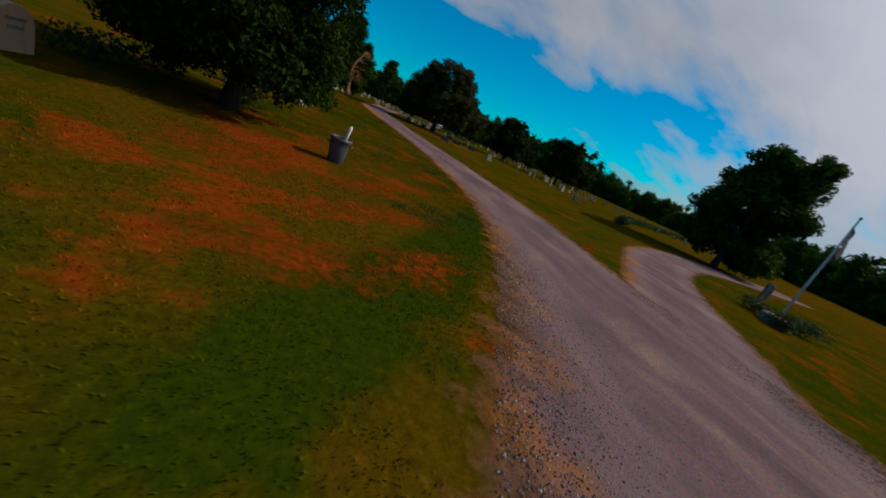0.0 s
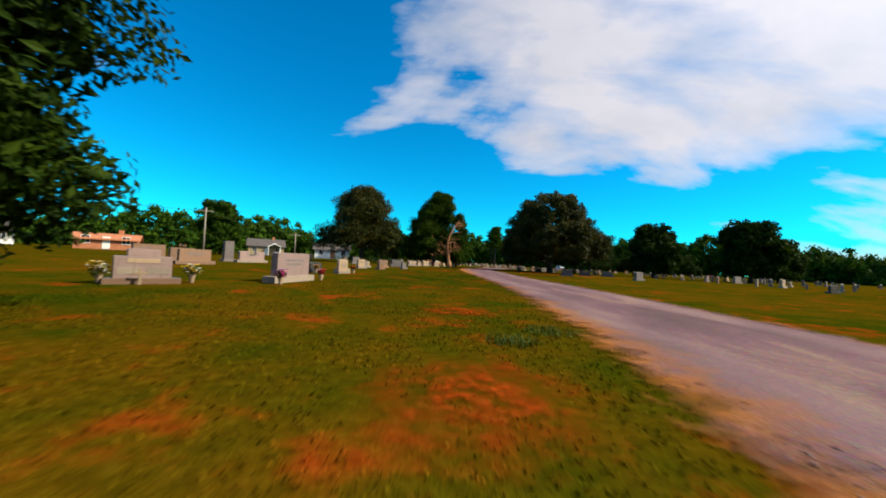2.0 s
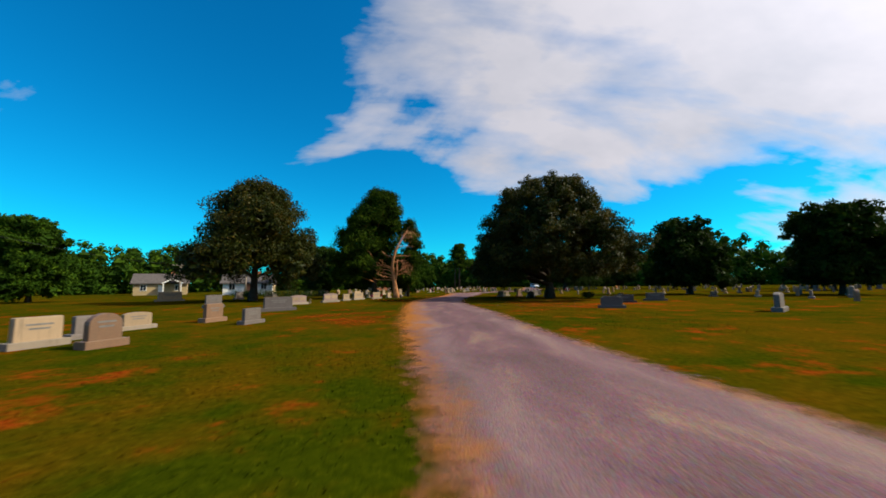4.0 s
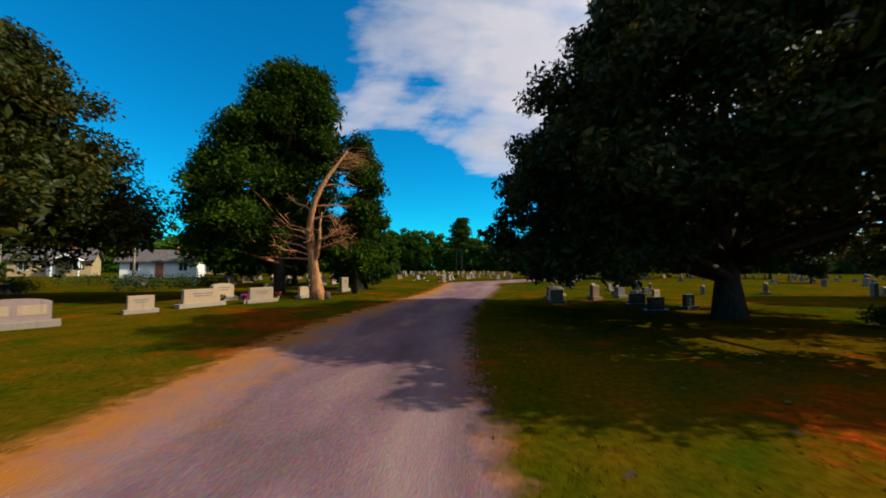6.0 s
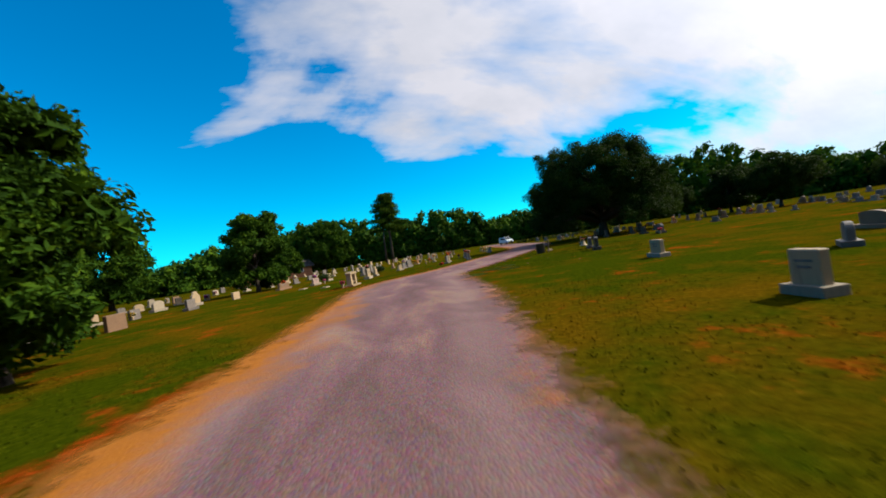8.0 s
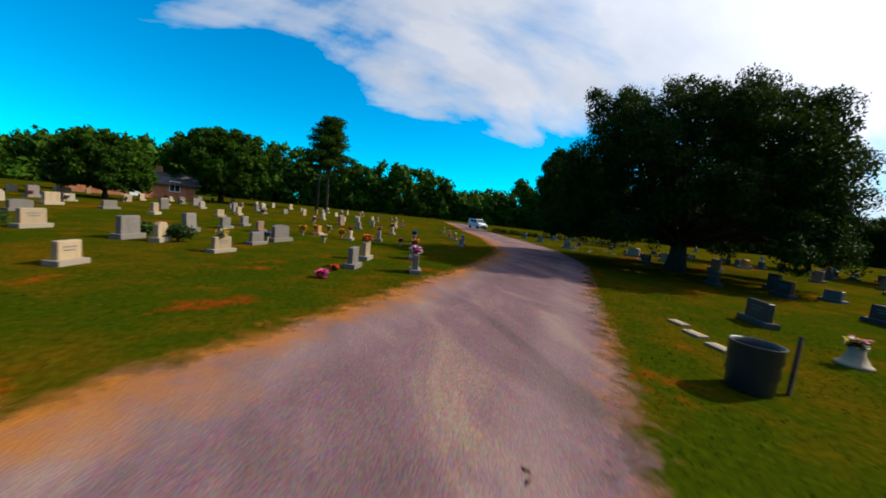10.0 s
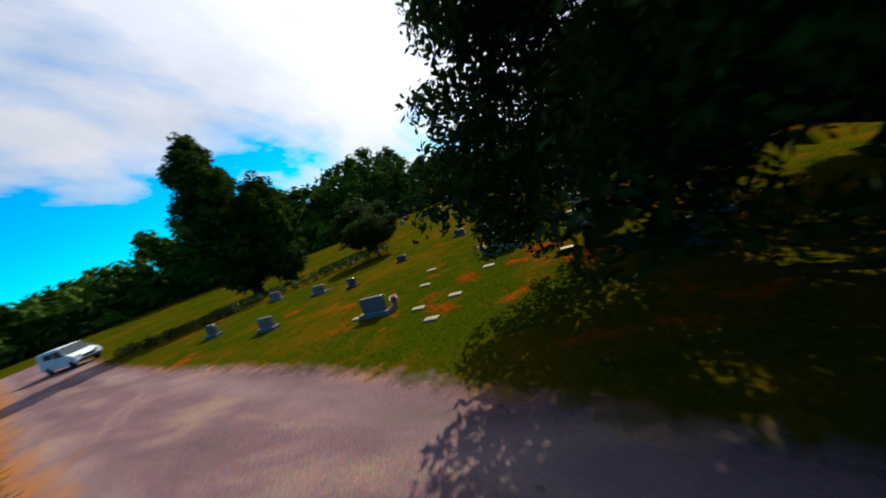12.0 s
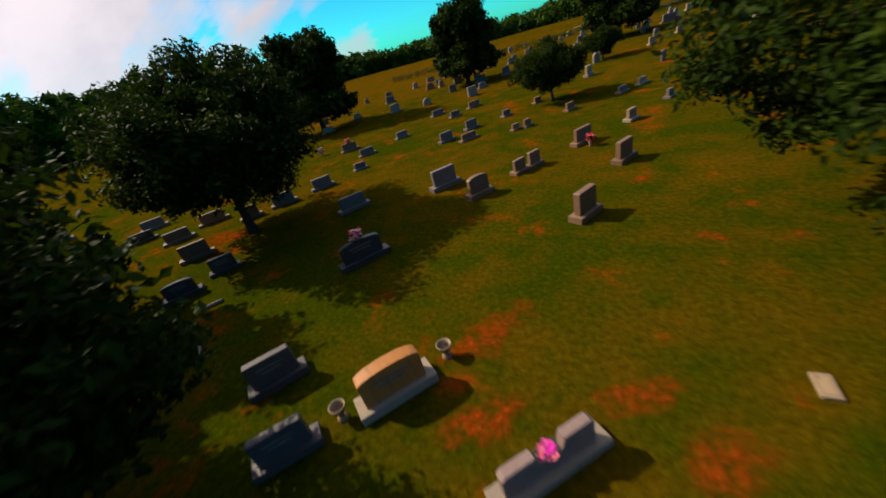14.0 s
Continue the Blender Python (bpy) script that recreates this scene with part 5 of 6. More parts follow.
def cedar():
    """An old red cedar: leaning, peeling trunk, bare snags low on the sunny side, and dark foliage behind."""
    rng = np.random.default_rng(21)
    root = thing("cedar_tree", -5.9, 29.6, 0, 0, "old red cedar with a bare peeling trunk and dead snags", "tree")
    spine = [(0, 0, -0.1), (-0.06, 0, 0.5), (-0.20, -0.02, 1.5), (-0.34, -0.06, 2.5), (-0.42, -0.1, 3.4), (-0.36, -0.08, 4.3), (-0.22, 0.0, 5.0), (0.02, 0.1, 5.7), (0.38, 0.26, 6.4), (0.78, 0.48, 7.1), (1.2, 0.7, 7.8)]

    def on_trunk(z):
        return Vector([float(np.interp(z, [p[2] for p in spine], [p[k] for p in spine])) for k in range(3)])

    bm = bmesh.new()
    add_tube(bm, spine, [0.44, 0.30, 0.25, 0.225, 0.185, 0.15, 0.135, 0.115, 0.095, 0.07, 0.03], 14)
    for v in bm.verts:
        a = math.atan2(v.co.y, v.co.x)
        v.co.x += 0.035 * math.sin(5 * a + 1.7 * v.co.z)
        v.co.y += 0.035 * math.cos(4 * a + 1.3 * v.co.z)
    part("trunk", from_bm(bm, "trunk", RED_BARK, True), root)
    # a slimmer stem that splits off low and runs beside the trunk
    bm = bmesh.new()
    add_tube(bm, [(-0.24, -0.06, 1.7), (0.0, -0.1, 2.3), (0.08, -0.1, 3.0), (0.06, -0.06, 3.8), (0.14, 0.0, 4.4)], [0.13, 0.10, 0.085, 0.06, 0.02], 8)
    part("second_stem", from_bm(bm, "second_stem", RED_BARK, True), root)
    bm = bmesh.new()
    add_tube(bm, [(0.44, 0.1, -0.1), (0.43, 0.1, 0.22), (0.44, 0.12, 0.36)], [0.22, 0.17, 0.13], 10)
    part("stump", from_bm(bm, "stump", BARK, True), root, "cut stump against the trunk")
    # dead boughs: height on the trunk, heading, length, rise in the middle and at the tip
    for z, a, n, mid, tip in ((2.0, 184, 2.3, 0.05, 0.12), (2.15, 196, 2.0, 0.30, 0.75), (2.4, 172, 2.2, 0.45, 0.95), (2.9, 186, 1.9, 0.35, 1.05), (3.1, 168, 2.1, 0.50, 1.25), (3.3, 200, 1.5, 0.45, 1.0),
                              (2.2, 350, 1.5, 0.55, 0.75), (2.5, 8, 1.3, 0.60, 1.05), (3.9, 356, 1.7, 0.30, -0.65), (4.0, 12, 1.4, 0.22, -0.9), (4.7, 2, 1.9, 0.10, -0.02), (5.7, 10, 1.5, 0.22, 0.25),
                              (4.4, 175, 1.4, 0.45, 1.0), (2.7, 280, 1.2, 0.45, 0.8)):
        s = on_trunk(z)
        d = Vector((math.cos(radians(a)), math.sin(radians(a)), 0))
        side = Vector((-d.y, d.x, 0)) * (0.12 * rng.normal())
        pts = [s, s + d * n * 0.3 + Vector((0, 0, mid * 0.7)) + side, s + d * n * 0.65 + Vector((0, 0, mid)) + side * 1.5, s + d * n + Vector((0, 0, tip))]
        bm = bmesh.new()
        add_tube(bm, pts, [0.06, 0.045, 0.03, 0.008], 6)
        for u in (0.35, 0.55, 0.7, 0.85):
            k = min(2, int(u * 3))
            q = pts[k].lerp(pts[k + 1], u * 3 - k)
            for _ in range(2):
                w = (d * 0.8 + Vector(rng.normal(size=3)) * 0.55 + Vector((0, 0, 0.15))).normalized()
                e = q + w * (0.35 + 0.5 * rng.random())
                add_tube(bm, [q, q.lerp(e, 0.5) + Vector(rng.normal(size=3)) * 0.04, e], [0.016, 0.011, 0.004], 4)
        part("dead_branch", from_bm(bm, "dead_branch", RED_BARK, True), root)
    # fine dead twigs by the drooping boughs and near the top
    bm = bmesh.new()
    for k in range(150):
        low = k < 80
        q = (Vector((1.0, 0.1, 3.3)) if low else Vector((1.0, 0.6, 7.2))) + Vector(rng.normal(size=3)) * (0.38 if low else 0.35)
        e = q + Vector((0.1 + rng.random() * 0.4, rng.normal() * 0.3, rng.normal() * 0.35)) if low else q + Vector((0.5 + rng.random() * 0.7, rng.normal() * 0.5, rng.normal() * 0.4))
        add_tube(bm, [q, q.lerp(e, 0.5) + Vector((0, 0, 0.06)), e], [0.009, 0.007, 0.003], 3)
    tagged(part("twig_tangle", from_bm(bm, "twig_tangle", RED_BARK), root), kind="stuff")
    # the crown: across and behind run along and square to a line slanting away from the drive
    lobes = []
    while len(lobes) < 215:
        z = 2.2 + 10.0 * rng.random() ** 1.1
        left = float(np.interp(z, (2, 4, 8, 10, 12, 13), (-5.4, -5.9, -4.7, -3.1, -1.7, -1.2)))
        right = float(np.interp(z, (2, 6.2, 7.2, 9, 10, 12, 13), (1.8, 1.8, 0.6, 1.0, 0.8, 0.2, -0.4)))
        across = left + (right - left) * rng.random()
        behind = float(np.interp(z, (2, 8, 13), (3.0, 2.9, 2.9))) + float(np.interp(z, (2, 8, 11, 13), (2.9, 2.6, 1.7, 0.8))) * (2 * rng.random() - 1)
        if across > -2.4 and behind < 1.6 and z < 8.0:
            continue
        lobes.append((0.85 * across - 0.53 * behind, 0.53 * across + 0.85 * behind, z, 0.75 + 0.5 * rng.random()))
    # a smaller leafy leader close behind the snag
    for k in range(52):
        z = 1.6 + 7.5 * (k + 0.5) / 52
        w = 0.9 * math.sqrt(max(0.1, 1 - ((z - 5.4) / 4.2) ** 2))
        lobes.append((0.85 + 0.05 * z + rng.normal() * w * 0.8, 3.3 + rng.normal() * w * 0.8, z, 0.5 + 0.35 * rng.random()))
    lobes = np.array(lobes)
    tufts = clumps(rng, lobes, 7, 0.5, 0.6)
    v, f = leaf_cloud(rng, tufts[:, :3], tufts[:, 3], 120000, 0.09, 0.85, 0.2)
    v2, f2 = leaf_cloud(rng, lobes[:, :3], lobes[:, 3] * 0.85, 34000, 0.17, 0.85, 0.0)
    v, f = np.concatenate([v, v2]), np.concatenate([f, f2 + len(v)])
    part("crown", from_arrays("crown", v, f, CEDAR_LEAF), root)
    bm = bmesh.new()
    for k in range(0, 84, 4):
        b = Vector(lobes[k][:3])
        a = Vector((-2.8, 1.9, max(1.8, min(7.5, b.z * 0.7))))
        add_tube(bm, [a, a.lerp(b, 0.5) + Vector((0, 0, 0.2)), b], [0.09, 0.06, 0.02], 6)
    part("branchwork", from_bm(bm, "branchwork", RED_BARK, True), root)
    bm = bmesh.new()
    add_tube(bm, [(-2.9, 2.1, -0.1), (-2.9, 2.0, 4), (-2.7, 1.9, 8), (-2.4, 1.9, 10)], [0.34, 0.26, 0.16, 0.06], 9)
    part("rear_trunk", from_bm(bm, "rear_trunk", BARK, True), root)
    bm = bmesh.new()
    add_tube(bm, [(0.9, 3.8, -0.1), (1.1, 3.8, 3), (1.4, 3.6, 6), (1.5, 3.4, 8)], [0.18, 0.14, 0.09, 0.04], 8)
    part("leader_stem", from_bm(bm, "leader_stem", BARK, True), root)


cedar()


def pine(x, y, h, label, seed):
    """A tall pine with a clear bole and flat, separate tiers."""
    rng = np.random.default_rng(seed)
    root = thing("pine_tree", x, y, 0, 0, label, "tree")
    bm = bmesh.new()
    add_tube(bm, [(0, 0, -0.1), (0.1, 0, h * 0.4), (0, 0.1, h * 0.8), (0, 0, h * 0.96)], [0.34, 0.26, 0.14, 0.04], 9)
    part("trunk", from_bm(bm, "trunk", BARK, True), root)
    bm = bmesh.new()
    add_tube(bm, [(-1.5, 0.6, -0.1), (-1.3, 0.5, h * 0.35), (-1.0, 0.4, h * 0.6)], [0.28, 0.2, 0.1], 8)
    part("second_trunk", from_bm(bm, "second_trunk", BARK, True), root)
    lobes, bm = [], bmesh.new()
    for k in range(30):
        z = h * (0.46 + 0.52 * k / 30)
        a = k * 2.4
        d = (0.9 + 3.6 * (1 - k / 30) ** 0.7) * (0.6 + 0.5 * rng.random())
        p = (d * math.cos(a), d * math.sin(a), z)
        for s in (1.0, 0.62, 0.35):
            lobes.append((p[0] * s, p[1] * s, z + 0.1, 0.85 + 0.6 * rng.random()))
        add_tube(bm, [(0, 0, z - 0.5), (p[0] * 0.6, p[1] * 0.6, z - 0.2), p], [0.08, 0.05, 0.015], 5)
    part("branchwork", from_bm(bm, "branchwork", BARK), root)
    lobes = np.array(lobes)
    v, f = leaf_cloud(rng, lobes[:, :3], lobes[:, 3], 24000, 0.17, 0.5, 0.2)
    part("crown", from_arrays("crown", v, f, CEDAR_LEAF), root)


pine(5.0, 113.0, 15.6, "tall pine with a bare bole and layered crown", 31)
juniper = tree_meshes(33, 12.8, 2.6, 0.9, 0.34, 50000, 0.13, CEDAR_LEAF, BARK, n=95, lean=(-0.5, 0.4), inner=1.8, sprays=7,
                      profile=((1.2, 1.7), (3.0, 2.4), (6.5, 2.6), (9.0, 2.3), (10.8, 1.7), (11.8, 1.0)), reach=lambda a, z: 1.0 + 0.12 * math.sin(2 * a))
plant_tree(juniper, 36.4, 93.4, "tall dark juniper with twin rounded crowns")
juniper_low = tree_meshes(34, 8.6, 2.0, 0.7, 0.24, 28000, 0.13, CEDAR_LEAF, BARK, n=55, inner=1.8, sprays=7, profile=((1.0, 1.5), (3.0, 2.1), (5.5, 2.0), (7.0, 1.4), (7.8, 0.8)))
plant_tree(juniper_low, 38.0, 91.2, "smaller juniper joined to its taller neighbour")


def far_woods():
    """Belts of woodland that close the view all round."""
    rng = np.random.default_rng(41)
    centres, sizes = [], []
    for a in np.arange(0, 2 * math.pi, 0.026):
        wob = 1 + 0.05 * math.sin(5 * a) + 0.04 * math.sin(11 * a + 1)
        tall = 0.84 + 0.20 * math.sin(7 * a + 2) + 0.17 * math.sin(19 * a) + 0.26 * rng.random()
        for row in range(2):
            ca, sa = math.cos(a), math.sin(a)
            d = (118 + 16 * row) * wob
            x, y = 6 + d * ca * 1.05, 34 + d * sa * 1.0
            g = ground_z(x, y)
            h = (11.5 + 2.0 * row) * tall * (1.1 if sa > 0.5 else 0.9 if sa > -0.4 else 0.8) * (1 - 0.52 * math.exp(-((math.degrees(math.atan2(sa, ca)) + 54) / 25) ** 4)) * (1 - 0.45 * math.exp(-((math.degrees(math.atan2(sa, ca)) - 121) / 8) ** 4))
            for k in range(7):
                z = h * (0.08 + 0.84 * k / 6)
                s = 2.7 * (1.0 if k < 4 else 0.85 if k < 6 else 0.62)
                centres.append((x + rng.normal() * 1.8, y + rng.normal() * 1.8, g + z))
                sizes.append(s * (0.8 + 0.4 * rng.random()))
    v, f = leaf_cloud(rng, centres, sizes, 230000, 0.62, 0.9, 0.75)
    # an eight-sided solid core, added to each clump, stands for its shaded heart
    c, s = np.array(centres), np.array(sizes)
    heart = np.array([(1, 0, 0), (0, 1, 0), (-1, 0, 0), (0, -1, 0), (0, 0, 0.9), (0, 0, -0.9)])
    hv = c[:, None] + heart[None] * (0.86 * s)[:, None, None]
    hf = np.array([(0, 1, 4, 4), (1, 2, 4, 4), (2, 3, 4, 4), (3, 0, 4, 4), (1, 0, 5, 5), (2, 1, 5, 5), (3, 2, 5, 5), (0, 3, 5, 5)])[:, :3]
    hf = (hf[None] + 6 * np.arange(len(c))[:, None, None]).reshape(-1, 3)
    tri = np.concatenate([f[:, [0, 1, 2]], f[:, [0, 2, 3]]])
    allv = np.concatenate([v, hv.reshape(-1, 3)])
    allf = np.concatenate([tri, hf + len(v)])
    tagged(new("far_woods", from_arrays("far_woods", allv, allf, WOOD_LEAF)), "belt of dense green deciduous woodland round the cemetery", "woods", kind="stuff")


far_woods()

# ---- hedges and shrubs ----


def hedge(points, w, h, label, seed):
    rng = np.random.default_rng(seed)
    line = smooth_line([(x, y, w) for x, y in points], 0.6)
    centres = np.column_stack([line[:, :2] + rng.normal(size=(len(line), 2)) * 0.12, [ground_z(*p) + h * 0.5 for p in line[:, :2]]])
    v, f = leaf_cloud(rng, centres, np.full(len(line), h * 0.55), len(line) * 150, 0.075, 0.9, 0.35)
    v[:, 2] = np.maximum(v[:, 2], 0.01)
    tagged(new("hedge", from_arrays("hedge", v, f, BUSH_LEAF)), label, "hedge", kind="stuff")


hedge([(27.6, 94), (29.8, 91), (32.6, 88.2), (35.6, 85.6), (39, 83)], 0.7, 0.6, "low clipped dark green hedge along the lawn", 51)
hedge([(22, -14), (34, -3), (50, 6), (70, 14)], 0.9, 0.9, "long dark hedge beside the east lawn", 52)
hedge([(-12.6, -32.2), (-11.0, -29.6), (-10.0, -27.4)], 0.8, 0.75, "dark shrubs in the shade of the oak", 53)
hedge([(-30, 40), (-26, 42.4), (-22, 45)], 0.9, 1.1, "dark hedge behind the west graves", 54)
hedge([(-20.6, 34.8), (-19.2, 38.0), (-18.0, 41.5)], 0.9, 0.9, "dark clipped hedge behind pale headstones", 55)
shrub(-23.2, 31.3, 2.0, 1.1, "dense dark clipped shrub behind the west graves", 10, count=2600)
shrub(-7.8, -27.6, 1.3, 1.1, "dark round shrub behind the litter bin", 9)
shrub(12.4, 21.1, 1.2, 0.7, "low spreading shrub under the magnolia", 1)
shrub(0.5, 63.4, 0.6, 0.55, "clipped round boxwood beside a headstone", 2)
shrub(1.8, 62.6, 0.55, 0.62, "clipped boxwood beside a headstone", 3)
shrub(-2.9, 62.3, 1.0, 0.7, "clipped boxwood behind a low headstone", 4)
shrub(14.4, -33.6, 1.6, 0.8, "shrub round the flagpole bed", 6)
shrub(16.4, -33.2, 1.8, 0.8, "shrub round the flagpole bed", 7)
shrub(15.6, -31.6, 1.6, 0.7, "shrub round the flagpole bed", 8)

# ---- the litter bin ----


def litter_bin():
    root = thing("litter_bin", -4.35, -31.95, 0, 20, "grey plastic litter bin with a white tube in it", "bin")
    rings = [(0.20, 0.0), (0.215, 0.02), (0.245, 0.34), (0.25, 0.36), (0.262, 0.42), (0.262, 0.44), (0.272, 0.60), (0.295, 0.62), (0.305, 0.645), (0.30, 0.70), (0.285, 0.705), (0.275, 0.66), (0.26, 0.5), (0.20, 0.06), (0.02, 0.05)]
    part("body", lathe_mesh("body", rings, BIN, 32), root)
    for side in (-1, 1):
        bm = bmesh.new()
        add_tube(bm, [(side * 0.25, -0.09, 0.50), (side * 0.33, -0.085, 0.53), (side * 0.335, 0.085, 0.53), (side * 0.25, 0.09, 0.50)], [0.022] * 4, 8)
        part("handle", from_bm(bm, "handle", BIN, True), root)
    tube = lathe_mesh("tube", [(0.045, 0), (0.045, 0.62), (0.05, 0.66), (0.05, 0.70), (0.035, 0.74), (0.01, 0.755)], WHITE, 16)
    root_t = thing("white_tube", -4.28, -31.9, 0.32, 0, "white cardboard tube standing in the litter bin", "tube")
    part("body", tube, root_t, at=pose(0, 0, 0, 0, 9, 40))


litter_bin()


def dark_barrel():
    root = thing("litter_barrel", 12.0, 51.8, 0, 0, "battered black open litter barrel beside a leaning stake", "barrel")
    rings = [(0.24, 0.0), (0.26, 0.02), (0.265, 0.2), (0.28, 0.22), (0.275, 0.4), (0.29, 0.42), (0.285, 0.6), (0.30, 0.62), (0.28, 0.62), (0.265, 0.55), (0.24, 0.06), (0.02, 0.05)]
    part("body", lathe_mesh("body", rings, DARK, 28), root)
    stake = thing("stake", 12.42, 51.6, 0, 0, "dark leaning wooden stake beside the barrel", "stake")
    part("shaft", box_mesh("shaft", (0.07, 0.05, 0.85), BARK, 0.006, 0.004, -0.08), stake, at=pose(0, 0, 0, 0, 8, 20))


dark_barrel()


def memorial_arch():
    root = thing("memorial_arch", 0.25, 51.0, -0.02, 75, "white stone memorial arch with two pillars and an urn", "memorial")
    part("base", box_mesh("base", (1.5, 0.62, 0.12), PALE, 0.015), root)
    for side in (-1, 1):
        part("pillar", box_mesh("pillar", (0.28, 0.32, 0.62), PALE, 0.03, 0.014, 0.12, (side * 0.40, 0)), root)
    part("lintel", outline_mesh("lintel", [(-0.56, 0.735), (0.56, 0.735), (0.57, 0.83), (0.5, 0.90), (0.3, 0.925), (-0.3, 0.925), (-0.5, 0.90), (-0.57, 0.83)], 0.38, PALE, 0.03), root)
    root.scale = (0.88, 0.88, 0.88)
    part("urn", lathe_mesh("urn", [(0.09, 0.12), (0.05, 0.16), (0.05, 0.2), (0.15, 0.27), (0.17, 0.34), (0.15, 0.34), (0.1, 0.28)], PALE, 18), root)


memorial_arch()


def flower_stand():
    root = thing("flower_stand", 15.3, 52.3, 0, 30, "small white flared stand that holds flowers", "stand")
    part("body", lathe_mesh("body", [(0.24, 0.0), (0.24, 0.04), (0.2, 0.06), (0.12, 0.2), (0.1, 0.34), (0.02, 0.34)], PALE, 18), root)


flower_stand()


def grave_cross(x, y, turn):
    root = thing("grave_cross", x, y, 0, turn, "small pale wooden cross before a headstone", "cross")
    part("upright", box_mesh("upright", (0.06, 0.045, 0.40), PALE, 0.006), root)
    part("arm", box_mesh("arm", (0.24, 0.05, 0.06), PALE, 0.006, z0=0.25), root)


grave_cross(-8.84, -23.42, 52)

# ---- the flagpole and notice board ----


def flagpole():
    root = thing("flagpole", 15.1, -32.8, 0, 0, "white flagpole with a hanging striped flag on a stone footing", "flagpole")
    part("footing", lathe_mesh("footing", [(0.62, -0.02), (0.62, 0.34), (0.54, 0.40), (0.1, 0.42)], CAST, 16, False), root)
    part("pole", lathe_mesh("pole", [(0.055, 0.4), (0.05, 2.5), (0.032, 5.1), (0.03, 5.15)], METAL, 12), root)
    part("finial", lathe_mesh("finial", [(0.01, 5.14), (0.055, 5.2), (0.055, 5.24), (0.01, 5.3)], BRONZE, 12), root)
    n, rows = 9, 13
    for k in range(rows):
        v, f = [], []
        for i in range(n):
            u = i / (n - 1)
            for z in (5.0 - 0.07 * k - u * 0.78, 5.0 - 0.07 * (k + 1) - u * 0.78):
                v.append((0.04 + u * 0.42, 0.05 * math.sin(u * 9 + k * 0.25), z))
        f = [(2 * i, 2 * i + 1, 2 * i + 3, 2 * i + 2) for i in range(n - 1)]
        part("flag_stripe", from_arrays("flag_stripe", v, f, FLAG_RED if k % 2 == 0 else FLAG_WHITE, True), root)
    v = [(0.045 + u * 0.18, 0.05 * math.sin(u * 3.9) - 0.012, z - u * 0.33) for u in (0, 0.5, 1.0) for z in (5.0, 4.51)]
    part("flag_canton", from_arrays("flag_canton", v, [(0, 1, 3, 2), (2, 3, 5, 4)], FLAG_BLUE, True), root)


flagpole()


def notice_board():
    root = thing("notice_board", 21.8, -28.0, 0, 35, "grey notice board on two posts", "sign")
    for side in (-1, 1):
        part("post", box_mesh("post", (0.12, 0.12, 1.35), POLE, 0.008, offset=(side * 1.15, 0)), root)
    board = part("board", box_mesh("board", (2.4, 0.08, 0.85), CAST, 0.01, z0=0.42, offset=(0, -0.11)), root)
    bm = bmesh.new()
    for k in range(4):
        add_box(bm, -0.9 + 0.06 * k, -0.158, 1.08 - 0.16 * k, 0.9 - 0.08 * k, -0.15, 1.15 - 0.16 * k)
    part("lettering", from_bm(bm, "lettering", INK), board, "faded lettering")


notice_board()

# ---- houses, poles, van ----


def house(x, y, turn, w, d, h, roof_h, wall, label, porch=False, roof=None):
    root = thing("house", x, y, ground_z(x, y), turn, label, "house")
    bm = bmesh.new()
    add_box(bm, -w / 2, -d / 2, 0, w / 2, d / 2, h)
    part("wall", from_bm(bm, "wall", wall), root)
    e = 0.5
    gable = [(-d / 2 - e, h - 0.12), (0, h + roof_h), (d / 2 + e, h - 0.12), (d / 2 + e, h - 0.3), (0, h + roof_h - 0.22), (-d / 2 - e, h - 0.3)]
    me = outline_mesh("roof", gable, w + 2 * e, roof or ROOF, 0)
    part("roof", me, root, at=pose(0, 0, 0, 0, 0, 90))
    part("gable_wall", outline_mesh("gable_wall", [(-d / 2, h), (d / 2, h), (0, h + roof_h - 0.25)], w - 0.02, wall, 0), root, at=pose(0, 0, 0, 0, 0, 90))
    for side in (-1, 1):
        for k in (-0.32, 0.0, 0.32):
            if k == 0.0 and side == -1:
                door = part("door", box_mesh("door", (1.0, 0.08, 2.1), BRICK if wall is WHITE else WHITE, 0.01, z0=0.1, offset=(0, side * (d / 2 + 0.03))), root)
                part("knob", lathe_mesh("knob", [(0.01, 0), (0.035, 0.02), (0.01, 0.05)], BRONZE, 8), door, at=pose(0.4, side * (d / 2 + 0.08), 1.1, 90, 0, 0))
                continue
            win = part("window", box_mesh("window", (1.15, 0.1, 1.35), WHITE, 0.01, z0=0.95, offset=(k * w, side * (d / 2 + 0.02))), root)
            for px in (-0.26, 0.26):
                part("pane", box_mesh("pane", (0.46, 0.03, 1.15), GLASS, 0, z0=1.05, offset=(k * w + px, side * (d / 2 + 0.075))), win)
    if porch:
        part("porch_roof", outline_mesh("porch_roof", [(-2.0, h - 0.2), (0, h + 0.9), (2.0, h - 0.2), (1.7, h - 0.25), (0, h + 0.62), (-1.7, h - 0.25)], 2.4, WHITE, 0), root, at=pose(w * 0.22, -d / 2 - 1.15, 0))
        for px in (-1.6, 1.6):
            part("porch_post", box_mesh("porch_post", (0.2, 0.2, h - 0.2), WHITE, 0.01, offset=(w * 0.22 + px, -d / 2 - 2.1)), root)
    part("chimney", box_mesh("chimney", (0.7, 0.7, 1.6), BRICK, 0.01, z0=h + roof_h - 0.9, offset=(w * 0.2, 0)), root)


house(-66, 73, 34, 9.6, 7, 2.8, 2.1, TAN, "tan cottage with a brown shingle roof and porch", True)
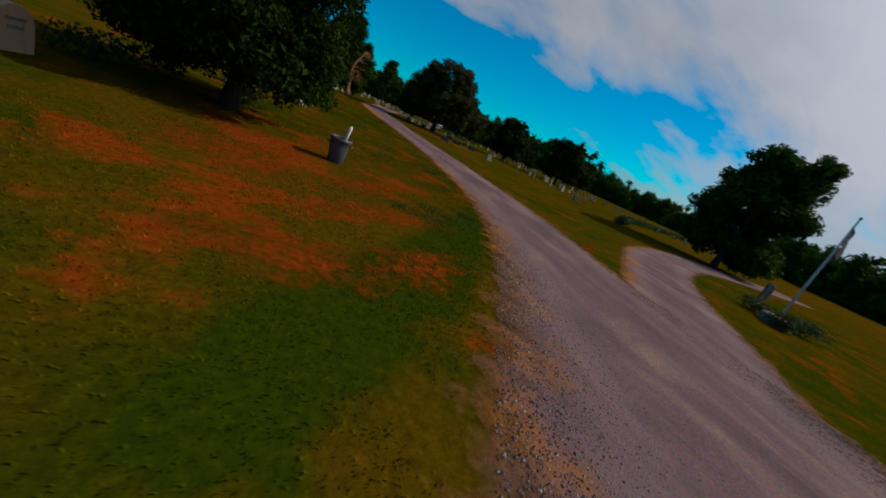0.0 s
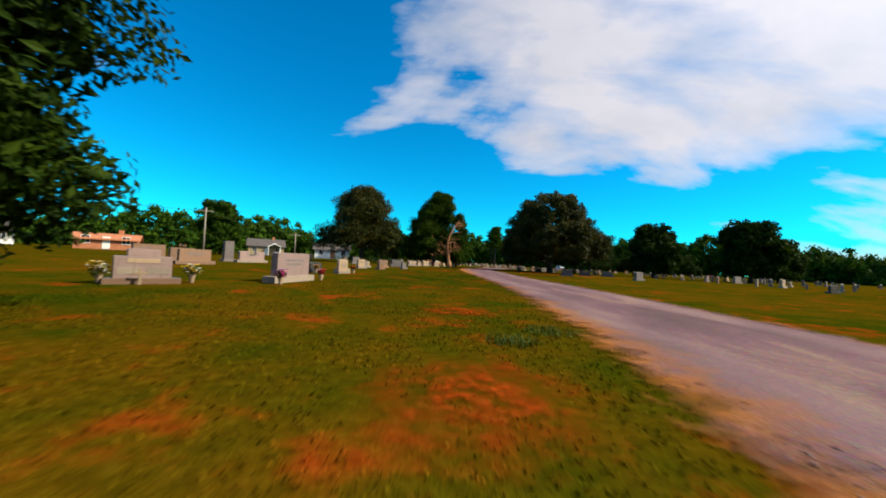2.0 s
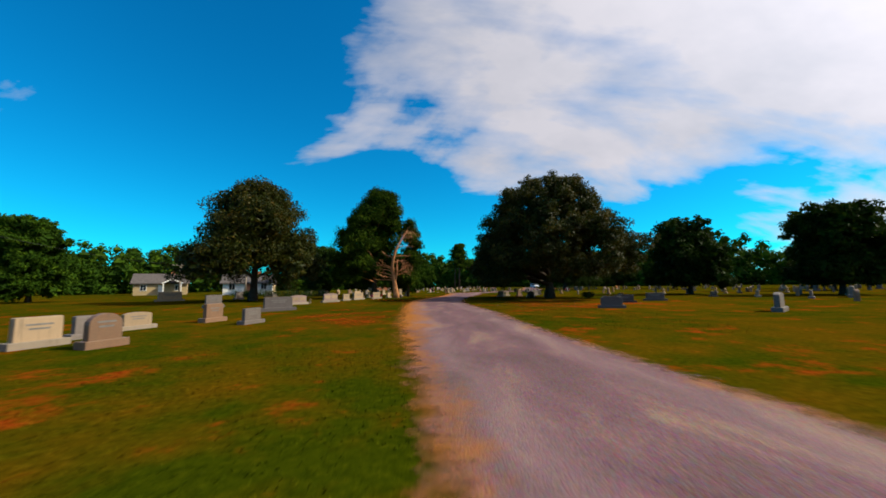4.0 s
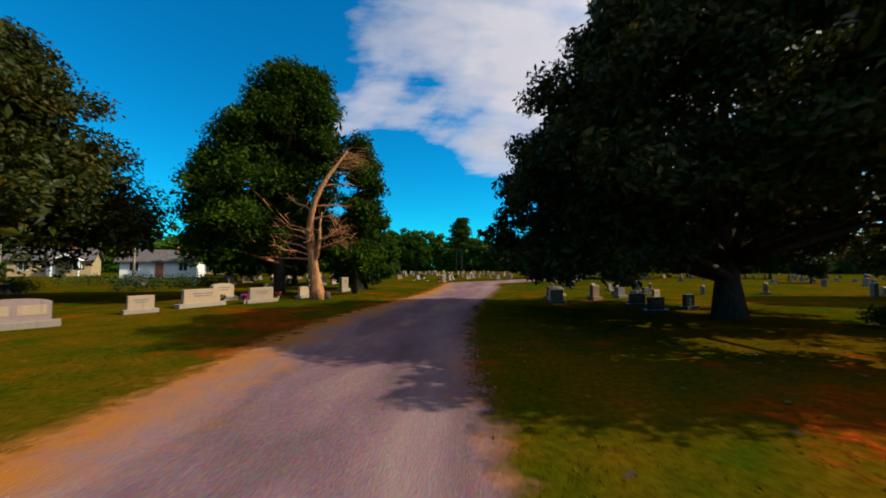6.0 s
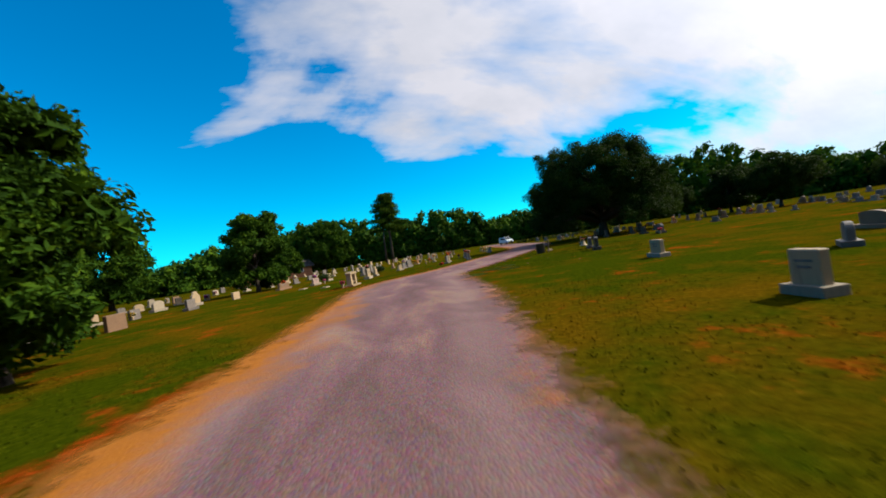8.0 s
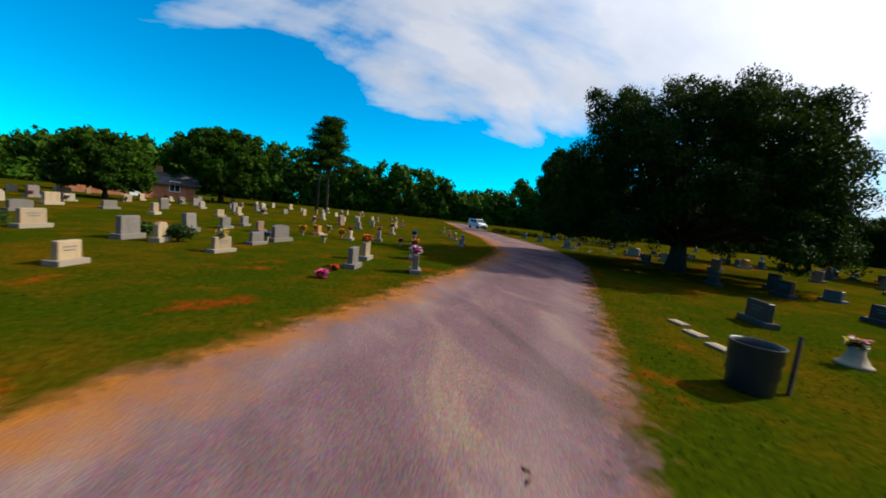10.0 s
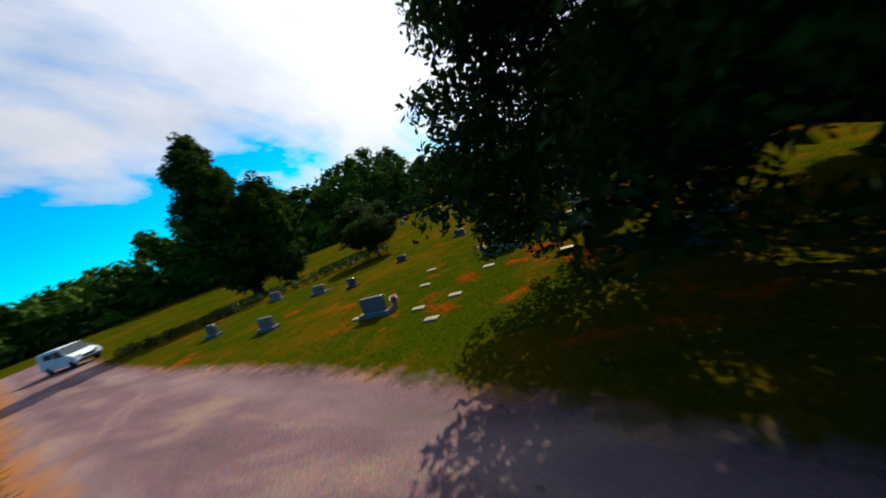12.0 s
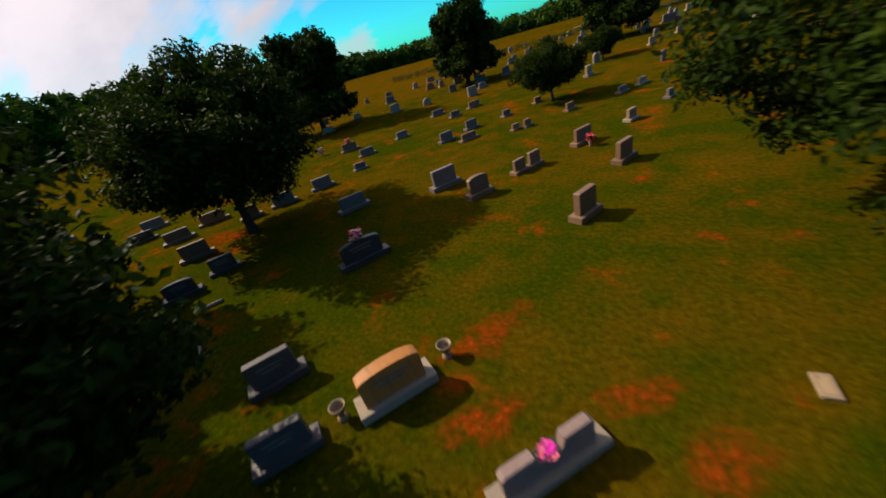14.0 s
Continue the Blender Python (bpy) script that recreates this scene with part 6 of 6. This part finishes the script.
house(-42, 66, 24, 9, 6, 2.5, 1.7, WHITE, "small white clapboard house among trees")
house(-52.5, 91.5, 20, 7.5, 6, 2.4, 1.7, TAN, "small yellow-tan house beside a white one")
house(-18, 104.5, 24, 12, 7, 2.1, 1.3, BRICK, "long low red brick house with a grey roof")
house(-66, 26, 42, 8, 5.5, 1.9, 0.9, BRICK, "low brick house with a terracotta roof", roof=BRICK)
house(-95, 27, 60, 9, 6, 2.6, 1.8, WHITE, "white house behind the shade of the oak")


def utility_pole(x, y, h, label, arm=True, lamp=False):
    root = thing("utility_pole", x, y, 0, 35, label, "pole")
    part("pole", lathe_mesh("pole", [(0.15, -0.1), (0.11, h)], POLE, 10), root)
    if arm:
        part("crossarm", box_mesh("crossarm", (2.2, 0.1, 0.12), POLE, 0.01, z0=h - 0.6), root)
        for k in (-0.95, -0.35, 0.35, 0.95):
            part("insulator", lathe_mesh("insulator", [(0.03, h - 0.48), (0.05, h - 0.4), (0.02, h - 0.33)], GLASS, 8), root, at=pose(k, 0, 0))
    if lamp:
        part("lamp", lathe_mesh("lamp", [(0.02, h), (0.22, h + 0.1), (0.25, h + 0.35), (0.05, h + 0.45)], LAMP_GLASS, 12), root)


utility_pole(-45, 22.4, 7.6, "weathered wooden utility pole with a crossarm")
utility_pole(-42, 45.5, 5.6, "wooden pole beside the houses")
utility_pole(-36, 53.5, 5.4, "wooden pole with a round lamp", False, True)


def cable(a, b, sag):
    bm = bmesh.new()
    pts = [Vector(a).lerp(Vector(b), t) - Vector((0, 0, sag * 4 * t * (1 - t))) for t in np.linspace(0, 1, 12)]
    add_tube(bm, pts, [0.018] * 12, 4)
    tagged(new("power_cable", from_bm(bm, "power_cable", TYRE)), "thin dark overhead power cable", "cable")


cable((-45, 22.4, 7.1), (-42, 45.5, 5.1), 0.5)
cable((-45, 22.4, 7.1), (-62, -10, 7.4), 0.7)


def van():
    root = thing("van", 27.9, 101.0, 0.03, 10, "pale blue-white van parked on the drive", "van")
    root.scale = (0.78, 0.78, 0.78)
    side = [(-2.3, 0.42), (-2.3, 1.75), (-2.15, 1.88), (0.55, 1.90), (1.35, 1.16), (2.05, 0.98), (2.25, 0.80), (2.28, 0.42), (1.85, 0.36), (1.75, 0.60), (1.50, 0.70), (1.25, 0.60), (1.15, 0.34), (-1.05, 0.34), (-1.15, 0.60), (-1.4, 0.70), (-1.65, 0.60), (-1.75, 0.36)]
    bm = bmesh.new()
    left = [bm.verts.new((-0.9 + 0.12 * max(0, z - 1.0), -x, z)) for x, z in side]
    right = [bm.verts.new((0.9 - 0.12 * max(0, z - 1.0), -x, z)) for x, z in side]
    n = len(side)
    bm.faces.new(left)
    bm.faces.new(right[::-1])
    for i in range(n):
        bm.faces.new((left[i], right[i], right[(i + 1) % n], left[(i + 1) % n]))
    bmesh.ops.bevel(bm, geom=[e for e in bm.edges if e.calc_length() > 1.0], offset=0.05, segments=2, affect="EDGES")
    part("body", from_bm(bm, "body", VAN_PAINT, False), root)
    part("windscreen", from_arrays("windscreen", [(-0.76, -0.63, 1.84), (0.76, -0.63, 1.84), (0.82, -1.32, 1.21), (-0.82, -1.32, 1.21)], [(0, 1, 2, 3)], GLASS), root, at=pose(0, -0.02, 0.02))
    for s in (-1, 1):
        part("side_window", box_mesh("side_window", (0.03, 0.85, 0.48), GLASS, 0.01, z0=1.22, offset=(s * 0.875, -0.35)), root)
        part("side_window", box_mesh("side_window", (0.03, 1.1, 0.44), GLASS, 0.01, z0=1.26, offset=(s * 0.87, 0.8)), root)
        part("headlight", box_mesh("headlight", (0.36, 0.08, 0.2), LAMP_GLASS, 0.03, z0=0.78, offset=(s * 0.62, -2.22)), root)
        part("mirror", box_mesh("mirror", (0.2, 0.1, 0.2), TYRE, 0.03, z0=1.2, offset=(s * 1.0, -0.95)), root)
        for y in (-1.5, 1.4):
            wheel = part("wheel", lathe_mesh("wheel", [(0.2, -0.1), (0.32, -0.1), (0.34, -0.06), (0.34, 0.06), (0.32, 0.1), (0.2, 0.1)], TYRE, 20), root, at=pose(s * 0.82, y, 0.33, 0, 90, 0))
            part("rim", lathe_mesh("rim", [(0.02, -0.08), (0.2, -0.1), (0.2, 0.1), (0.02, 0.08)], METAL, 14), wheel)
    part("grille", box_mesh("grille", (0.9, 0.06, 0.2), TYRE, 0.02, z0=0.62, offset=(0, -2.27)), root)
    part("bumper", box_mesh("bumper", (1.7, 0.16, 0.2), TYRE, 0.04, z0=0.36, offset=(0, -2.25)), root)


van()

# ---- loose ground cover ----


def on_road(x, y, margin=0.0):
    d = np.hypot(x[:, None] - ROAD[None, ::2, 0], y[:, None] - ROAD[None, ::2, 1])
    k = d.argmin(1)
    return d[np.arange(len(x)), k] < ROAD[::2][k, 2] * 0.5 + margin


def grass(x0, x1, y0, y1, count, seed, tall=0.03):
    """Short uneven blades over one stretch of lawn."""
    rng = np.random.default_rng(seed)
    x, y = x0 + (x1 - x0) * rng.random(count), y0 + (y1 - y0) * rng.random(count)
    keep = ~on_road(x, y, 0.05)
    edge = np.minimum(np.minimum(x - x0, x1 - x), np.minimum(y - y0, y1 - y))
    keep &= rng.random(count) < edge / 2.0 + 0.05
    thin = (np.sin(x * 1.7) * np.sin(y * 1.3 + 1) + 0.5 * np.sin(x * 4.1 + y * 3.3)) > -0.75 + 0.6 * rng.random(count)
    x, y = x[keep & thin], y[keep & thin]
    n = len(x)
    a = rng.random(n) * 2 * math.pi
    h = tall * (0.4 + 0.9 * rng.random(n) ** 1.5)
    w = 0.006 + 0.006 * rng.random(n)
    lean = h * (0.3 + 0.7 * rng.random(n))
    g = np.array([ground_z(p, q) for p, q in zip(x, y)])
    base = np.stack([x, y, g], 1)
    s = np.stack([-np.sin(a) * w, np.cos(a) * w, np.zeros(n)], 1)
    tip = base + np.stack([np.cos(a) * lean, np.sin(a) * lean, h], 1)
    v = np.stack([base - s, base + s, tip], 1).reshape(-1, 3)
    tagged(new("grass", from_arrays("grass", v, np.arange(n * 3).reshape(-1, 3), BLADE)), "short uneven blades of mown lawn grass", "grass", kind="stuff")


grass(-9.5, 2.0, -47, -23, 90000, 61, 0.03)
grass(-7.5, 2.0, -24, -2, 40000, 62)
grass(-7.5, 9.0, -2, 20, 50000, 63, 0.024)
grass(-6.5, 8.0, 20, 40, 35000, 64)
grass(-2.0, 18, 42, 62, 60000, 65, 0.022)
grass(20, 38, 62, 78, 50000, 66, 0.022)


def pebbles(x0, x1, y0, y1, count, seed):
    """Loose stones on the drive."""
    rng = np.random.default_rng(seed)
    x, y = x0 + (x1 - x0) * rng.random(count), y0 + (y1 - y0) * rng.random(count)
    keep = on_road(x, y, 0.1)
    x, y = x[keep], y[keep]
    n = len(x)
    s = 0.005 + 0.016 * rng.random(n) ** 2.4
    crown = np.array([(1, 0, 0), (0, 1, 0), (-1, 0, 0), (0, -1, 0), (0, 0, 0.75)])
    b = rng.random(n) * 2 * math.pi
    cb, sb = np.cos(b)[:, None], np.sin(b)[:, None]
    v = crown[None] * s[:, None, None] * (0.6 + 0.7 * rng.random((n, 5, 1)))
    v = np.stack([v[..., 0] * cb - v[..., 1] * sb, v[..., 0] * sb + v[..., 1] * cb, v[..., 2]], 2)
    v += np.stack([x, y, np.full(n, 0.034)], 1)[:, None]
    f = np.array([(0, 1, 4), (1, 2, 4), (2, 3, 4), (3, 0, 4)])
    f = (f[None] + 5 * np.arange(n)[:, None, None]).reshape(-1, 3)
    tagged(new("pebbles", from_arrays("pebbles", v.reshape(-1, 3), f, PEBBLE)), "loose grey pebbles scattered on the drive", "gravel", kind="stuff")


pebbles(-5, 7, -44, -35, 90000, 71)
pebbles(-5, 7, -35, -29, 16000, 74)
pebbles(-3, 3, -2, 14, 9000, 72)


def fallen_leaves(x, y, r, count, seed):
    rng = np.random.default_rng(seed)
    a, d = rng.random(count) * 2 * math.pi, r * rng.random(count) ** 0.5
    c = np.stack([x + d * np.cos(a), y + d * np.sin(a), np.full(count, 0.045)], 1)
    b = rng.random(count) * 2 * math.pi
    u = np.stack([np.cos(b), np.sin(b), 0.3 * rng.normal(size=count)], 1) * 0.055
    w = np.stack([-np.sin(b), np.cos(b), 0.3 * rng.normal(size=count)], 1) * 0.026
    v = np.stack([c - u, c + w, c + u, c - w], 1).reshape(-1, 3)
    tagged(new("fallen_leaves", from_arrays("fallen_leaves", v, np.arange(count * 4).reshape(-1, 4), DRY_LEAF)), "dry brown leaves fallen on the grass", "leaves", kind="stuff")


def weed_clump(x, y, r, count, tall, seed):
    """A ragged tuft of uncut grass."""
    rng = np.random.default_rng(seed)
    a, d = rng.random(count) * 2 * math.pi, r * rng.random(count) ** 0.7
    base = np.stack([x + d * np.cos(a), y + d * np.sin(a), np.zeros(count)], 1)
    b, h = rng.random(count) * 2 * math.pi, tall * (0.4 + 0.8 * rng.random(count))
    tip = base + np.stack([np.cos(b) * h * 0.6, np.sin(b) * h * 0.6, h], 1)
    s = np.stack([-np.sin(b), np.cos(b), np.zeros(count)], 1) * 0.009
    v = np.stack([base - s, base + s, tip], 1).reshape(-1, 3)
    ob = thing("grass_tuft", 0, 0, 0, 0, "ragged tuft of uncut green grass", "grass", "uncut grass tufts")
    tagged(part("turf", from_arrays("turf", v, np.arange(count * 3).reshape(-1, 3), TUFT), ob), kind="stuff")


for k, row in enumerate(((-0.5, -33.1, 0.3), (-0.9, -34.0, 0.5), (-1.6, -33.6, 0.5), (-1.9, -34.6, 0.45), (0.3, -33.0, 0.35), (-2.6, -34.4, 0.45), (0.2, -26.0, 0.4), (-0.4, -26.8, 0.35), (5.6, 44.4, 0.5), (6.6, 45.6, 0.45), (7.6, 46.4, 0.5), (7.2, 44.8, 0.45))):
    weed_clump(*row, 300, 0.07, 200 + k)


def ditch_hole():
    """A washed-out hole at the lawn's edge; its shade is a near-black flat patch."""
    root = thing("washed_out_hole", -0.1, -33.6, 0, 0, "washed-out hole at the edge of the drive, its shade painted near-black", "hole", kind="structure")
    rng = np.random.default_rng(5)
    bm = bmesh.new()
    rim = [bm.verts.new(((0.15 + 0.06 * rng.random()) * math.cos(k * 0.4488), (0.10 + 0.05 * rng.random()) * math.sin(k * 0.4488), 0.004)) for k in range(14)]
    inner = [bm.verts.new((v.co.x * 0.8, v.co.y * 0.8, 0.016)) for v in rim]
    for k in range(14):
        bm.faces.new((rim[k], rim[(k + 1) % 14], inner[(k + 1) % 14], inner[k]))
    bm.faces.new(inner)
    part("pit", from_bm(bm, "pit", HOLE_SHADE), root, at=pose(0, 0, 0, 0, 0, 30))


ditch_hole()
fallen_leaves(7.0, 15.0, 6.5, 160, 81)
fallen_leaves(8.5, 47.0, 4.0, 40, 82)
fallen_leaves(22, 64, 8.0, 60, 83)
